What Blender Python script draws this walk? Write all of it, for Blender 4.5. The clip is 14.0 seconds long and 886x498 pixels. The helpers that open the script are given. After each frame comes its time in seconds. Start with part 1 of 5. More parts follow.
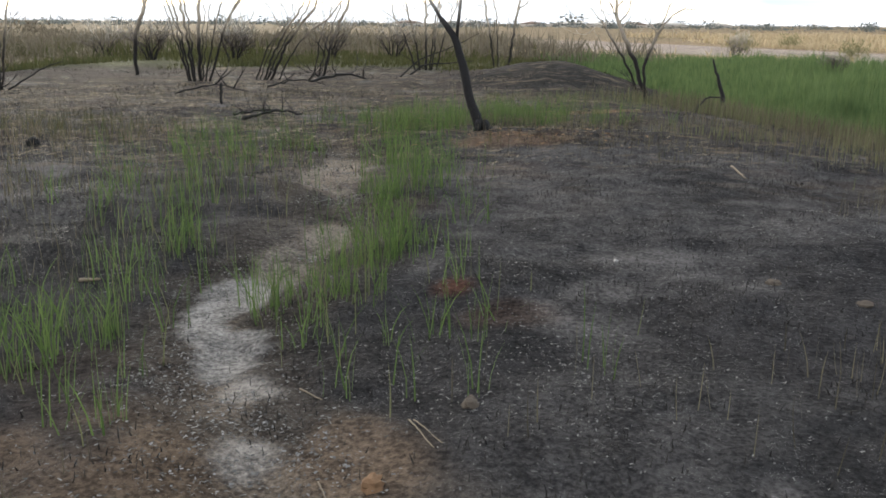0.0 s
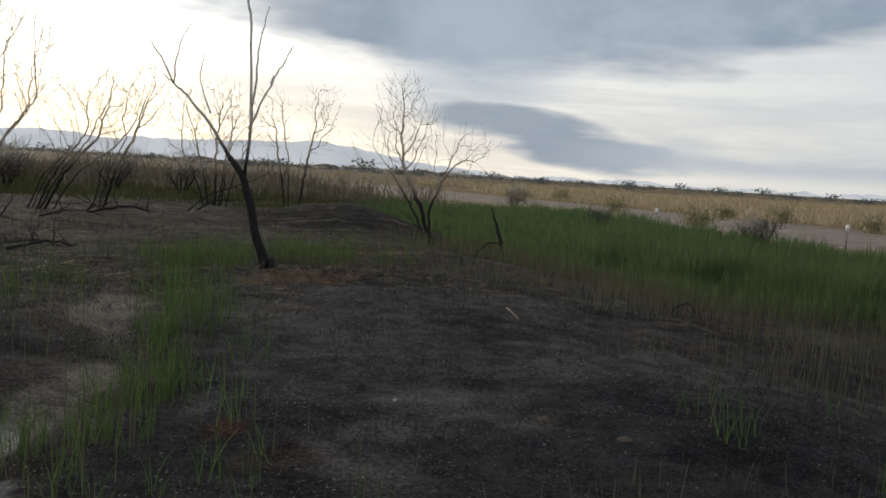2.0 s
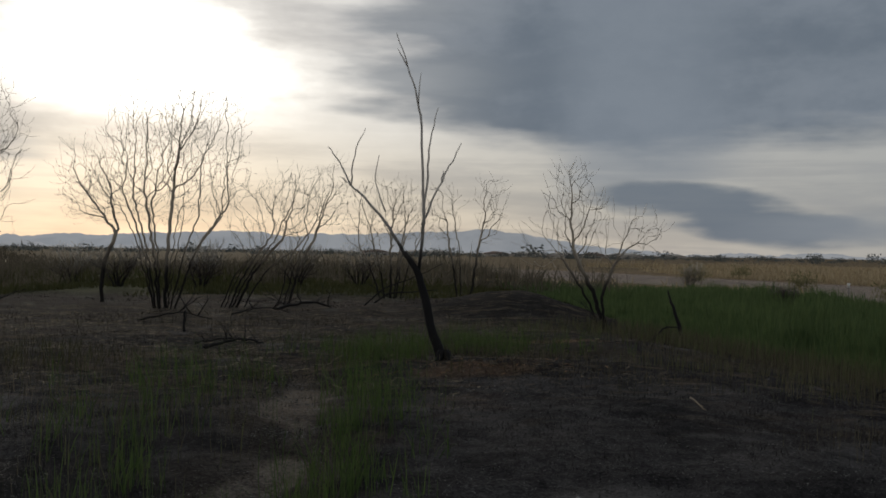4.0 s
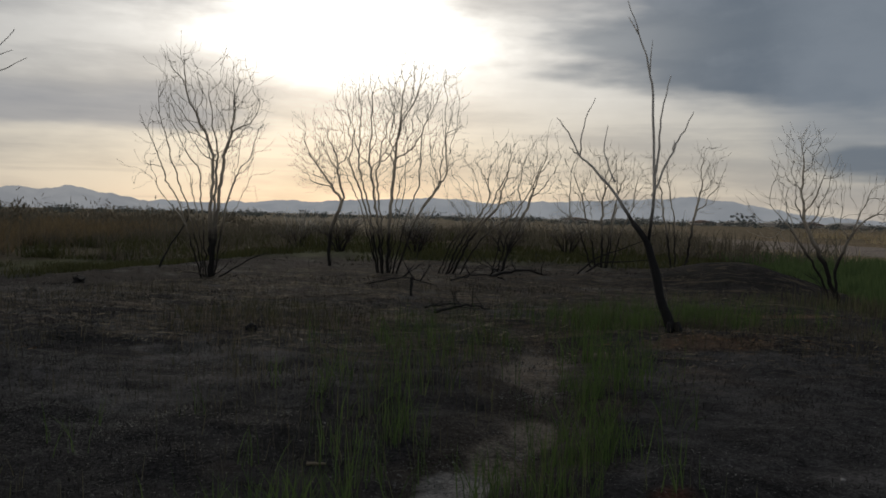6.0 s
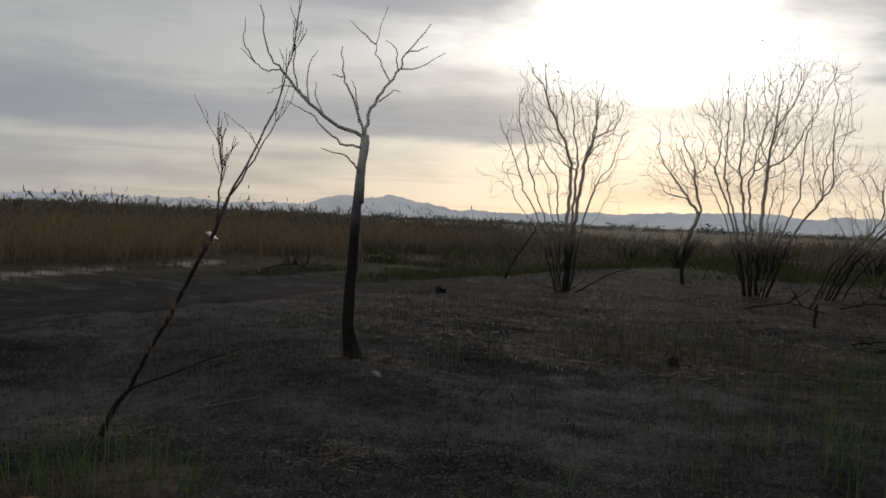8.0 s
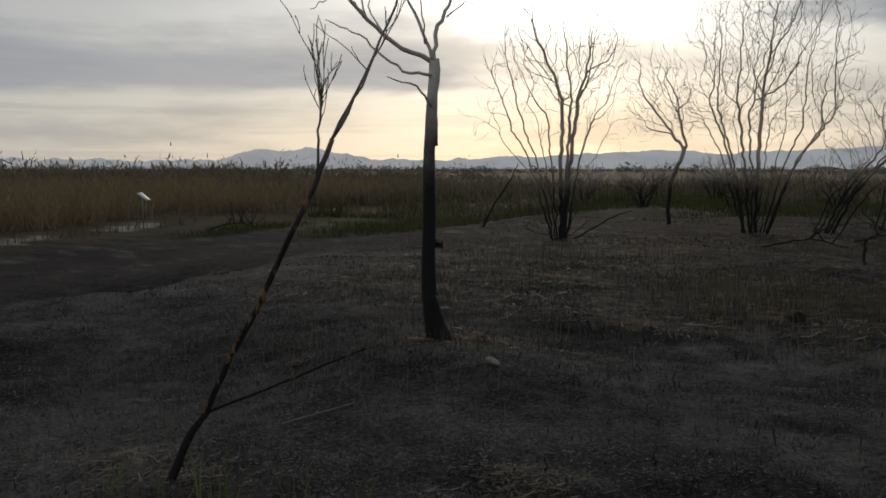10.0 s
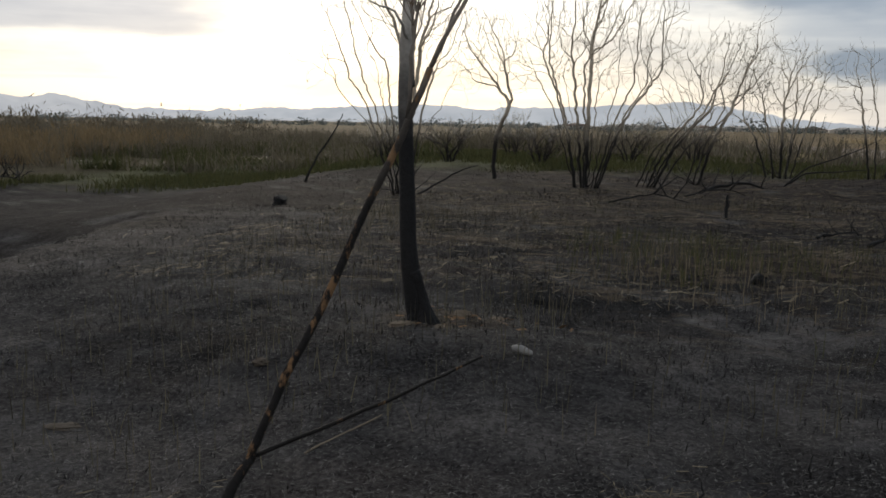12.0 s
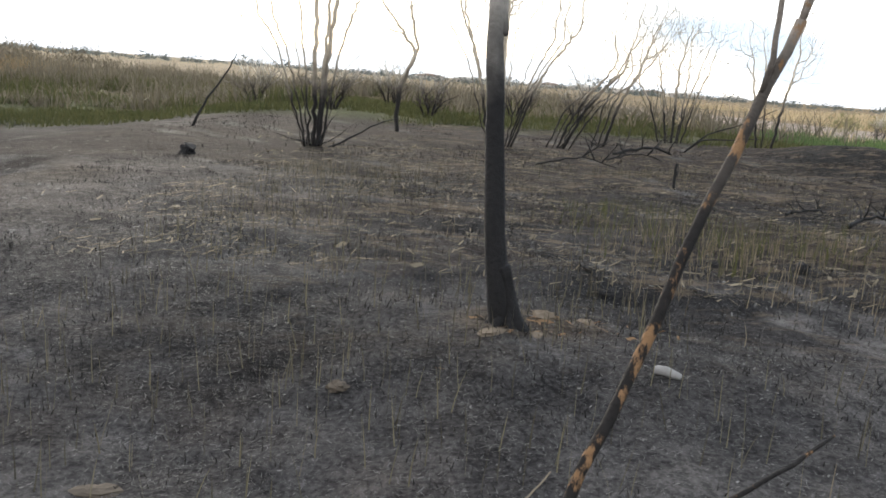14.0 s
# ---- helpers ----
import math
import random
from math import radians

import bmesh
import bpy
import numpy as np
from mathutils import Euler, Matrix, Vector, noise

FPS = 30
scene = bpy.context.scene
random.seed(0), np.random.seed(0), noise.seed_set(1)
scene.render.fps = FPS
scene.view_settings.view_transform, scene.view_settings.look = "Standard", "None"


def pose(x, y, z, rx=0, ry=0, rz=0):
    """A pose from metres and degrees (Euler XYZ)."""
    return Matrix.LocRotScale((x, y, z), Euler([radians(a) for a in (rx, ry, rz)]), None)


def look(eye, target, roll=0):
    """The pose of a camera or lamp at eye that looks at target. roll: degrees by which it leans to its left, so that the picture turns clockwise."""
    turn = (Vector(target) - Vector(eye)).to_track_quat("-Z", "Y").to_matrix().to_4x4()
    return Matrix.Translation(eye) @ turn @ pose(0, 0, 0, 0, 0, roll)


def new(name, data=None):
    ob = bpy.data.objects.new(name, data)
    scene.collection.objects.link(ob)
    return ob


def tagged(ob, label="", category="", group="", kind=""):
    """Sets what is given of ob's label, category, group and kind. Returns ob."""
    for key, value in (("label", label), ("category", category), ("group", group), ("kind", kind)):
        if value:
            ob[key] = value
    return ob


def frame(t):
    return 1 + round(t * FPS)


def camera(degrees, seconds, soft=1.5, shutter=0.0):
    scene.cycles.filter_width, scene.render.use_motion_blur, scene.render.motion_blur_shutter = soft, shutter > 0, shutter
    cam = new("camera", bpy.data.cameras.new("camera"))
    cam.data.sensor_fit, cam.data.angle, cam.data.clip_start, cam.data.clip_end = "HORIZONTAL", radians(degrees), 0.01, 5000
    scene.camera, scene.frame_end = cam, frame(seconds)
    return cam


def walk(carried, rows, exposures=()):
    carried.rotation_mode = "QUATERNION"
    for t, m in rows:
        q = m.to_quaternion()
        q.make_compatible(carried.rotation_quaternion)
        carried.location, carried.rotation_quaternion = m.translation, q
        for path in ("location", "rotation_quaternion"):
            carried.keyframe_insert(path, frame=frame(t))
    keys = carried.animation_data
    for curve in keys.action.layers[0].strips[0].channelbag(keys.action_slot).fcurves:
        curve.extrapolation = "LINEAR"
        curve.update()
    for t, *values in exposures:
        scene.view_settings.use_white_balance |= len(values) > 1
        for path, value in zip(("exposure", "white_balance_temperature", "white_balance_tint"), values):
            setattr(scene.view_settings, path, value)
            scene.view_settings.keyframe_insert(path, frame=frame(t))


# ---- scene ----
cam = camera(53.45, 14.0, soft=1.7)
PATH = [
    (0, pose(0.000, 0.000, 1.500, 75.59, -0.47, -0.00)),
    (0.5, pose(0.021, -0.005, 1.502, 75.84, -1.54, -4.91)),
    (1, pose(0.033, -0.007, 1.508, 82.49, -3.31, -8.46)),
    (1.5, pose(0.029, -0.014, 1.519, 87.18, -3.62, -9.69)),
    (2, pose(0.054, -0.022, 1.506, 85.08, -3.57, -13.23)),
    (2.5, pose(0.085, -0.039, 1.517, 84.18, -2.16, -17.82)),
    (3, pose(0.060, -0.064, 1.550, 88.99, -1.03, -12.10)),
    (5.5, pose(0.002, 0.069, 1.554, 90.52, -1.16, 5.46)),
    (6, pose(-0.310, -0.218, 1.577, 87.87, -1.32, 10.71)),
    (6.5, pose(-0.670, 0.055, 1.540, 86.27, -4.26, 18.73)),
    (7, pose(-1.078, 0.318, 1.516, 86.71, -5.44, 24.66)),
    (7.5, pose(-1.512, 0.457, 1.525, 82.88, -3.89, 24.39)),
    (8, pose(-1.988, 0.721, 1.545, 88.00, -2.58, 30.28)),
    (10.5, pose(-4.405, 1.559, 1.472, 84.01, 0.88, 21.05)),
    (11, pose(-4.842, 1.652, 1.486, 83.26, 0.77, 14.97)),
    (11.5, pose(-5.181, 1.870, 1.471, 81.62, 1.20, 11.51)),
    (12, pose(-5.621, 2.073, 1.435, 81.86, -1.02, 10.03)),
    (12.5, pose(-5.969, 2.256, 1.457, 81.45, -3.80, 5.79)),
    (13, pose(-6.298, 2.578, 1.463, 81.26, -3.51, 3.07)),
    (13.5, pose(-6.686, 2.738, 1.444, 79.84, -3.97, 1.63)),
    (14, pose(-7.001, 2.978, 1.432, 78.93, -4.21, 0.45)),
]
EXPOSURES = [(0.0, 2.38), (0.5, 3.38), (0.8, 3.22), (1.0, 2.6), (1.25, 1.75), (1.5, 1.1), (2.0, 0.95), (2.5, 1.02), (3.0, 0.55), (5.5, -0.28), (6.5, -0.03), (7.0, -0.06), (7.5, 0.32), (8.0, 0.05),
             (10.5, 0.12), (11.0, 0.35), (11.5, 0.45), (12.0, 0.8), (12.5, 1.12), (13.0, 1.14), (13.5, 1.38), (14.0, 2.48)]
walk(cam, PATH, EXPOSURES)

# ---------------------------------------------------------------- light
SUN_HEADING, SUN_HEIGHT = 17.5, 12.0          # degrees left of +y, degrees above the horizon
sun_dir = Vector((-math.sin(radians(SUN_HEADING)) * math.cos(radians(SUN_HEIGHT)),
                  math.cos(radians(SUN_HEADING)) * math.cos(radians(SUN_HEIGHT)), math.sin(radians(SUN_HEIGHT))))


class Nodes:
    """Small shorthand for building node trees."""

    def __init__(self, tree):
        self.tree = tree
        tree.nodes.clear()

    def add(self, kind, **props):
        n = self.tree.nodes.new(kind)
        for key, value in props.items():
            setattr(n, key, value)
        return n

    def put(self, socket, value):
        if isinstance(value, bpy.types.NodeSocket):
            self.tree.links.new(value, socket)
        else:
            socket.default_value = value

    def math(self, op, a, b=0.0, clamp=False):
        n = self.add("ShaderNodeMath", operation=op, use_clamp=clamp)
        self.put(n.inputs[0], a)
        self.put(n.inputs[1], b)
        return n.outputs[0]

    def smooth(self, x, lo, hi):
        n = self.add("ShaderNodeMapRange", interpolation_type="SMOOTHSTEP")
        self.put(n.inputs[0], x)
        n.inputs[1].default_value, n.inputs[2].default_value = lo, hi
        return n.outputs[0]

    def mix(self, fac, a, b, blend="MIX"):
        n = self.add("ShaderNodeMix", data_type="RGBA", blend_type=blend)
        self.put(n.inputs[0], fac)
        self.put(n.inputs[6], (*a, 1) if isinstance(a, tuple) else a)
        self.put(n.inputs[7], (*b, 1) if isinstance(b, tuple) else b)
        return n.outputs[2]

    def noise(self, vec, scale, detail=4.0, rough=0.55):
        n = self.add("ShaderNodeTexNoise")
        if vec is not None:
            self.put(n.inputs["Vector"], vec)
        n.inputs["Scale"].default_value, n.inputs["Detail"].default_value, n.inputs["Roughness"].default_value = scale, detail, rough
        return n.outputs[0]

    def combine(self, x, y, z):
        n = self.add("ShaderNodeCombineXYZ")
        for s, v in zip(n.inputs, (x, y, z)):
            self.put(s, v)
        return n.outputs[0]


def make_world():
    world = bpy.data.worlds.new("sky")
    scene.world = world
    world.use_nodes = True
    k = Nodes(world.node_tree)
    out, bg = k.add("ShaderNodeOutputWorld"), k.add("ShaderNodeBackground")
    k.tree.links.new(bg.outputs[0], out.inputs[0])
    way = k.add("ShaderNodeTexCoord").outputs["Generated"]
    sep = k.add("ShaderNodeSeparateXYZ")
    k.put(sep.inputs[0], way)
    az = k.math("MULTIPLY", k.math("ARCTAN2", k.math("MULTIPLY", sep.outputs[0], -1.0), sep.outputs[1]), 57.2958)   # degrees to the left of +y
    el = k.math("MULTIPLY", k.math("ARCSINE", sep.outputs[2]), 57.2958)
    # long thin streaks of cloud
    streak = k.noise(k.combine(k.math("MULTIPLY", az, 0.06), k.math("MULTIPLY", el, 0.34), 3.1), 1.0, 6.0, 0.55)
    billow = k.noise(k.combine(k.math("MULTIPLY", az, 0.12), k.math("MULTIPLY", el, 0.22), 7.7), 1.0, 5.0, 0.6)
    wisp = k.noise(k.combine(k.math("MULTIPLY", az, 0.35), k.math("MULTIPLY", el, 1.1), 1.7), 1.0, 4.0, 0.6)
    # thin veil of high cloud over the blue sky
    sky = k.add("ShaderNodeTexSky", sky_type="NISHITA", sun_disc=False, sun_elevation=radians(SUN_HEIGHT), sun_rotation=radians(-SUN_HEADING))
    blue = k.mix(1.0, sky.outputs[0], (0.1, 0.1, 0.1), "MULTIPLY")
    low = k.smooth(el, 11.0, 0.0)
    sunward = k.smooth(k.math("ABSOLUTE", k.math("SUBTRACT", az, SUN_HEADING)), 58.0, 12.0)
    veil = k.mix(low, k.mix(sunward, (0.39, 0.395, 0.395), (0.46, 0.46, 0.46)), k.mix(sunward, (0.37, 0.375, 0.375), (0.60, 0.56, 0.495)))
    veil = k.mix(k.math("MULTIPLY", k.smooth(streak, 0.42, 0.66), 0.75), veil, (0.29, 0.30, 0.325))
    thin = k.noise(k.combine(k.math("MULTIPLY", az, 0.045), k.math("MULTIPLY", el, 1.15), 5.3), 1.0, 5.0, 0.6)
    veil = k.mix(k.math("MULTIPLY", k.math("MULTIPLY", k.smooth(thin, 0.48, 0.62), k.smooth(el, 10.0, 5.0)), 0.42), veil, (0.31, 0.315, 0.33))
    base = k.mix(0.92, blue, veil)
    # the sun's glow behind the cloud
    sx = k.math("MULTIPLY", k.math("SUBTRACT", az, SUN_HEADING), 0.80)
    sy = k.math("MULTIPLY", k.math("SUBTRACT", el, SUN_HEIGHT), 1.6)
    off = k.math("SQRT", k.math("ADD", k.math("MULTIPLY", sx, sx), k.math("MULTIPLY", sy, sy)))
    off = k.math("ADD", off, k.math("MULTIPLY", k.math("SUBTRACT", billow, 0.5), 11.0))
    wide = k.math("POWER", k.smooth(off, 34.0, 0.0), 2.0)
    tight = k.math("POWER", k.smooth(off, 13.0, 0.0), 2.0)
    glow = k.math("ADD", k.math("MULTIPLY", wide, 0.50), k.math("MULTIPLY", tight, 2.1))
    glow_col = k.mix(k.smooth(el, 9.0, 2.0), (1.0, 0.97, 0.90), (0.85, 0.75, 0.575))
    n = k.add("ShaderNodeVectorMath", operation="SCALE")
    k.put(n.inputs[0], glow_col)
    k.put(n.inputs["Scale"], k.math("MULTIPLY", glow, k.math("ADD", 0.5, k.math("MULTIPLY", k.smooth(streak, 0.68, 0.28), 0.7))))
    base = k.mix(1.0, base, n.outputs[0], "ADD")
    # the grey bank: its lower edge dips towards 15 degrees right of +y
    a15 = k.math("ADD", az, 15.0)
    edge = k.math("ADD", 6.0, k.math("ADD", k.math("MULTIPLY", k.math("MAXIMUM", a15, 0.0), 0.205), k.math("MULTIPLY", k.math("MAXIMUM", k.math("MULTIPLY", a15, -1.0), 0.0), 0.125)))
    drift = k.noise(k.combine(k.math("MULTIPLY", az, 0.085), k.math("MULTIPLY", el, 0.42), 11.3), 1.0, 3.5, 0.5)
    rag = k.math("ADD", k.math("MULTIPLY", k.math("SUBTRACT", drift, 0.5), 5.0), k.math("MULTIPLY", k.math("SUBTRACT", wisp, 0.5), 0.8))
    inside = k.math("MINIMUM", k.math("SUBTRACT", el, edge), k.math("MULTIPLY", k.math("SUBTRACT", 2.5, az), 0.34))
    bank = k.smooth(k.math("ADD", inside, rag), -0.9, 0.9)
    bank = k.math("MULTIPLY", bank, k.math("ADD", 0.72, k.math("MULTIPLY", k.smooth(az, 2.0, -9.0), 0.28)))
    fill = k.math("MULTIPLY", k.math("MULTIPLY", k.smooth(az, -8.0, -12.0), k.smooth(az, -23.0, -17.0)), k.smooth(k.math("ADD", el, rag), 3.6, 5.2))
    # a smaller dark cloud under it
    ex = k.math("DIVIDE", k.math("ADD", az, 19.2), 8.4)
    ey = k.math("DIVIDE", k.math("SUBTRACT", el, k.math("ADD", 3.0, k.math("MULTIPLY", k.math("ADD", az, 18.0), 0.15))), 1.55)
    ell = k.math("ADD", k.math("ADD", k.math("MULTIPLY", ex, ex), k.math("MULTIPLY", ey, ey)), k.math("MULTIPLY", rag, 0.75))
    patch = k.math("MULTIPLY", k.smooth(ell, 1.35, 0.45), 0.85)
    # grey-blue haze low down on that side
    haze = k.math("MULTIPLY", k.math("MULTIPLY", k.smooth(k.math("ADD", el, rag), 3.8, 1.8), k.smooth(el, 0.4, 1.5)), k.smooth(k.math("ADD", az, k.math("MULTIPLY", rag, 2.0)), -19.0, -27.0))
    grey = k.mix(k.smooth(billow, 0.35, 0.65), (0.130, 0.163, 0.205), (0.190, 0.224, 0.268))
    base = k.mix(k.math("MULTIPLY", bank, 0.93), base, grey)
    base = k.mix(k.math("MULTIPLY", fill, 0.6), base, (0.22, 0.255, 0.30))
    base = k.mix(patch, base, (0.125, 0.160, 0.205))
    base = k.mix(k.math("MULTIPLY", haze, 0.78), base, (0.235, 0.26, 0.29))
    west = k.smooth(k.math("ADD", az, k.math("MULTIPLY", rag, 3.0)), 20.0, 27.0)
    wave = k.math("ADD", el, k.math("MULTIPLY", rag, 0.55))
    belt = k.math("MULTIPLY", k.smooth(wave, 4.2, 5.2), k.smooth(wave, 8.4, 6.4))
    belt = k.math("MULTIPLY", west, k.math("MAXIMUM", belt, k.math("MULTIPLY", k.smooth(wave, 11.5, 14.0), 0.7)))
    base = k.mix(k.math("MULTIPLY", belt, 0.62), base, (0.255, 0.272, 0.315))
    k.put(bg.inputs[0], base)
    bg.inputs[1].default_value = 1.0


make_world()
sun = new("sun", bpy.data.lights.new("sun", "SUN"))
sun.data.energy, sun.data.angle, sun.data.color = 0.6, radians(14), (1.0, 0.9, 0.74)
sun.matrix_world = look((sun_dir * 100)[:], (0, 0, 0))


# ---------------------------------------------------------------- materials
def material(name, rough=0.9, spec=0.3):
    m = bpy.data.materials.new(name)
    m.use_nodes = True
    k = Nodes(m.node_tree)
    out, b = k.add("ShaderNodeOutputMaterial"), k.add("ShaderNodeBsdfPrincipled")
    k.tree.links.new(b.outputs[0], out.inputs[0])
    b.inputs["Roughness"].default_value, b.inputs["Specular IOR Level"].default_value = rough, spec
    return m, k, b


def bump(k, b, height, strength, distance):
    n = k.add("ShaderNodeBump")
    n.inputs["Strength"].default_value, n.inputs["Distance"].default_value = strength, distance
    k.put(n.inputs["Height"], height)
    k.put(b.inputs["Normal"], n.outputs[0])


def bark_material(name, dark, pale, lo, hi, patches=None):
    """Bark that the fire has charred up to a height between lo and hi; pale above, with sky glare painted in."""
    m, k, b = material(name, 0.85, 0.25)
    obj = k.add("ShaderNodeTexCoord").outputs["Object"]
    sep = k.add("ShaderNodeSeparateXYZ")
    k.put(sep.inputs[0], obj)
    n1, n2 = k.noise(obj, 3.0), k.noise(obj, 45.0)
    z = k.math("ADD", sep.outputs[2], k.math("MULTIPLY", k.math("SUBTRACT", n1, 0.5), (hi - lo) * 0.9))
    up = k.smooth(z, lo, hi)
    light = k.mix(n2, tuple(c * 0.7 for c in pale), tuple(min(1, c * 1.25) for c in pale))
    black = k.mix(n2, tuple(c * 0.5 for c in dark), tuple(c * 1.6 for c in dark))
    col = k.mix(up, black, light)
    if patches:
        stretch = k.add("ShaderNodeVectorMath", operation="MULTIPLY")
        k.put(stretch.inputs[0], obj)
        stretch.inputs[1].default_value = (1, 1, 0.45)
        col = k.mix(k.smooth(k.noise(stretch.outputs[0], 20.0, 5.0, 0.65), 0.555, 0.64), col, patches)
    k.put(b.inputs["Base Color"], col)
    bump(k, b, k.math("ADD", n2, k.noise(obj, 14.0)), 0.7, 0.012)
    return m


def plain_material(name, colour, vary=0.35, scale=8.0, rough=0.85, spec=0.3, relief=0.0):
    m, k, b = material(name, rough, spec)
    obj = k.add("ShaderNodeTexCoord").outputs["Object"]
    n = k.math("ADD", k.math("MULTIPLY", k.noise(obj, scale), 0.6), k.math("MULTIPLY", k.noise(obj, scale * 7), 0.4))
    k.put(b.inputs["Base Color"], k.mix(n, tuple(c * (1 - vary) for c in colour), tuple(min(1.0, c * (1 + vary)) for c in colour)))
    if relief:
        bump(k, b, n, 0.7, relief)
    return m


def blade_material(name, low, high, light=0.35, power=1.0):
    """Grass and leaves: colour varies from blade to blade; some light shines through."""
    m = bpy.data.materials.new(name)
    m.use_nodes = True
    k = Nodes(m.node_tree)
    out, dif, tra, mix = k.add("ShaderNodeOutputMaterial"), k.add("ShaderNodeBsdfPrincipled"), k.add("ShaderNodeBsdfTranslucent"), k.add("ShaderNodeMixShader")
    rnd = k.add("ShaderNodeNewGeometry").outputs["Random Per Island"]
    broad = k.noise(k.add("ShaderNodeNewGeometry").outputs["Position"], 0.35, 3.0)
    f = k.math("ADD", k.math("MULTIPLY", k.math("POWER", rnd, power), 0.65), k.math("MULTIPLY", broad, 0.35))
    col = k.mix(f, low, high)
    dif.inputs["Roughness"].default_value, dif.inputs["Specular IOR Level"].default_value = 0.7, 0.08
    k.put(dif.inputs["Base Color"], col)
    k.put(tra.inputs[0], col)
    mix.inputs[0].default_value = light
    for i, s in enumerate((dif, tra)):
        k.tree.links.new(s.outputs[0], mix.inputs[i + 1])
    k.tree.links.new(mix.outputs[0], out.inputs[0])
    return m


def far_glow_material(name, low, high, scale):
    """Distance beyond 300 m: emission only, with haze and daylight put into its colour."""
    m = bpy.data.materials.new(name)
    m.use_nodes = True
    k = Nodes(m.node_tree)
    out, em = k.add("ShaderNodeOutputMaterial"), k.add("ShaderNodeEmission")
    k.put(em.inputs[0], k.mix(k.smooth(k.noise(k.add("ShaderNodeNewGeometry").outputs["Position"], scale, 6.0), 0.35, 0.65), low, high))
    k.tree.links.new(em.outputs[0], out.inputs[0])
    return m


def ground_material():
    """Burnt soil: the kind of soil comes from the attribute 'soil', the grain from noise."""
    m, k, b = material("burnt_soil", 0.95, 0.04)
    pos = k.add("ShaderNodeNewGeometry").outputs["Position"]
    soil = k.add("ShaderNodeVertexColor", layer_name="soil").outputs[0]
    fine, mid, big, grit = k.noise(pos, 38.0, 5.0, 0.7), k.noise(pos, 6.0, 5.0, 0.65), k.noise(pos, 0.8, 4.0), k.noise(pos, 150.0, 2.0)
    v = k.math("ADD", k.math("MULTIPLY", fine, 1.15), k.math("ADD", k.math("MULTIPLY", mid, 0.65), k.math("MULTIPLY", big, 0.5)))
    col = k.mix(k.smooth(v, 0.85, 1.5), k.mix(1.0, soil, (0.30, 0.29, 0.30), "MULTIPLY"), k.mix(1.0, soil, (1.65, 1.62, 1.58), "MULTIPLY"))
    # mats of flattened singed straw, drawn out sideways
    flat = k.add("ShaderNodeVectorMath", operation="MULTIPLY")
    k.put(flat.inputs[0], pos)
    flat.inputs[1].default_value = (1.0, 2.4, 1.0)
    mat_n = k.math("ADD", k.math("MULTIPLY", k.noise(flat.outputs[0], 2.6, 5.0, 0.7), 0.7), k.math("MULTIPLY", k.noise(flat.outputs[0], 0.5, 2.0), 0.3))
    far = k.add("ShaderNodeSeparateXYZ")
    k.put(far.inputs[0], pos)
    straw = k.math("MULTIPLY", k.smooth(mat_n, 0.51, 0.60), k.math("MULTIPLY", k.smooth(far.outputs[1], 6.0, 9.5), k.smooth(far.outputs[0], -10.0, -7.0)))
    col = k.mix(k.math("MULTIPLY", straw, k.math("MULTIPLY", fine, 1.0)), col, (0.185, 0.140, 0.095))
    # flecks of white ash and dry straw
    fleck = k.math("MULTIPLY", k.smooth(grit, 0.63, 0.70), k.smooth(mid, 0.42, 0.62))
    col = k.mix(k.math("MULTIPLY", fleck, 0.7), col, (0.26, 0.25, 0.24))
    k.put(b.inputs["Base Color"], col)
    bump(k, b, k.math("ADD", k.math("MULTIPLY", mid, 1.2), k.math("ADD", fine, k.math("MULTIPLY", grit, 0.3))), 0.9, 0.035)
    return m


GROUND = ground_material()
# pale tones: unburnt bleached wood, raised further to paint in the bright sky's glare
CHAR_TALL = bark_material("charred_bark_tall", (0.012, 0.011, 0.011), (0.56, 0.51, 0.45), 1.15, 2.0)
CHAR_SHRUB = bark_material("charred_bark_shrub", (0.016, 0.014, 0.013), (0.54, 0.46, 0.36), 0.8, 2.0)
CHAR_POLE = bark_material("charred_bark_pole", (0.014, 0.012, 0.011), (0.32, 0.27, 0.225), 1.1, 2.0, (0.21, 0.12, 0.06))
TWIG = bark_material("dry_twig_bark", (0.05, 0.04, 0.033), (0.60, 0.54, 0.45), 0.7, 1.8)
GRASS = blade_material("green_grass", (0.030, 0.058, 0.020), (0.135, 0.195, 0.062), 0.45)
REED = blade_material("green_reed", (0.048, 0.088, 0.035), (0.150, 0.200, 0.080), 0.5)
YOUNG_REED = blade_material("young_reed", (0.07, 0.085, 0.04), (0.17, 0.175, 0.085), 0.45)
OLIVE = blade_material("olive_grass", (0.045, 0.055, 0.022), (0.10, 0.095, 0.04), 0.3)
BUSH = blade_material("field_bush_leaf", (0.15, 0.15, 0.075), (0.30, 0.27, 0.155), 0.45)
STRAW = blade_material("dry_straw", (0.045, 0.038, 0.028), (0.32, 0.26, 0.175), 0.1, 1.6)
CRUMB = blade_material("white_ash", (0.05, 0.047, 0.044), (0.34, 0.325, 0.305), 0.0, 2.5)
LEAF = blade_material("dead_leaf", (0.10, 0.055, 0.03), (0.27, 0.17, 0.09), 0.1)
BLACK = blade_material("black_tuft", (0.008, 0.008, 0.008), (0.05, 0.045, 0.04), 0.0)
TAN = blade_material("tan_grass", (0.33, 0.26, 0.155), (0.54, 0.44, 0.29), 0.35)
BRUSH = blade_material("brown_brush", (0.085, 0.074, 0.055), (0.21, 0.18, 0.13), 0.3)
STUBBLE = blade_material("burnt_stubble", (0.02, 0.018, 0.015), (0.20, 0.175, 0.11), 0.1)
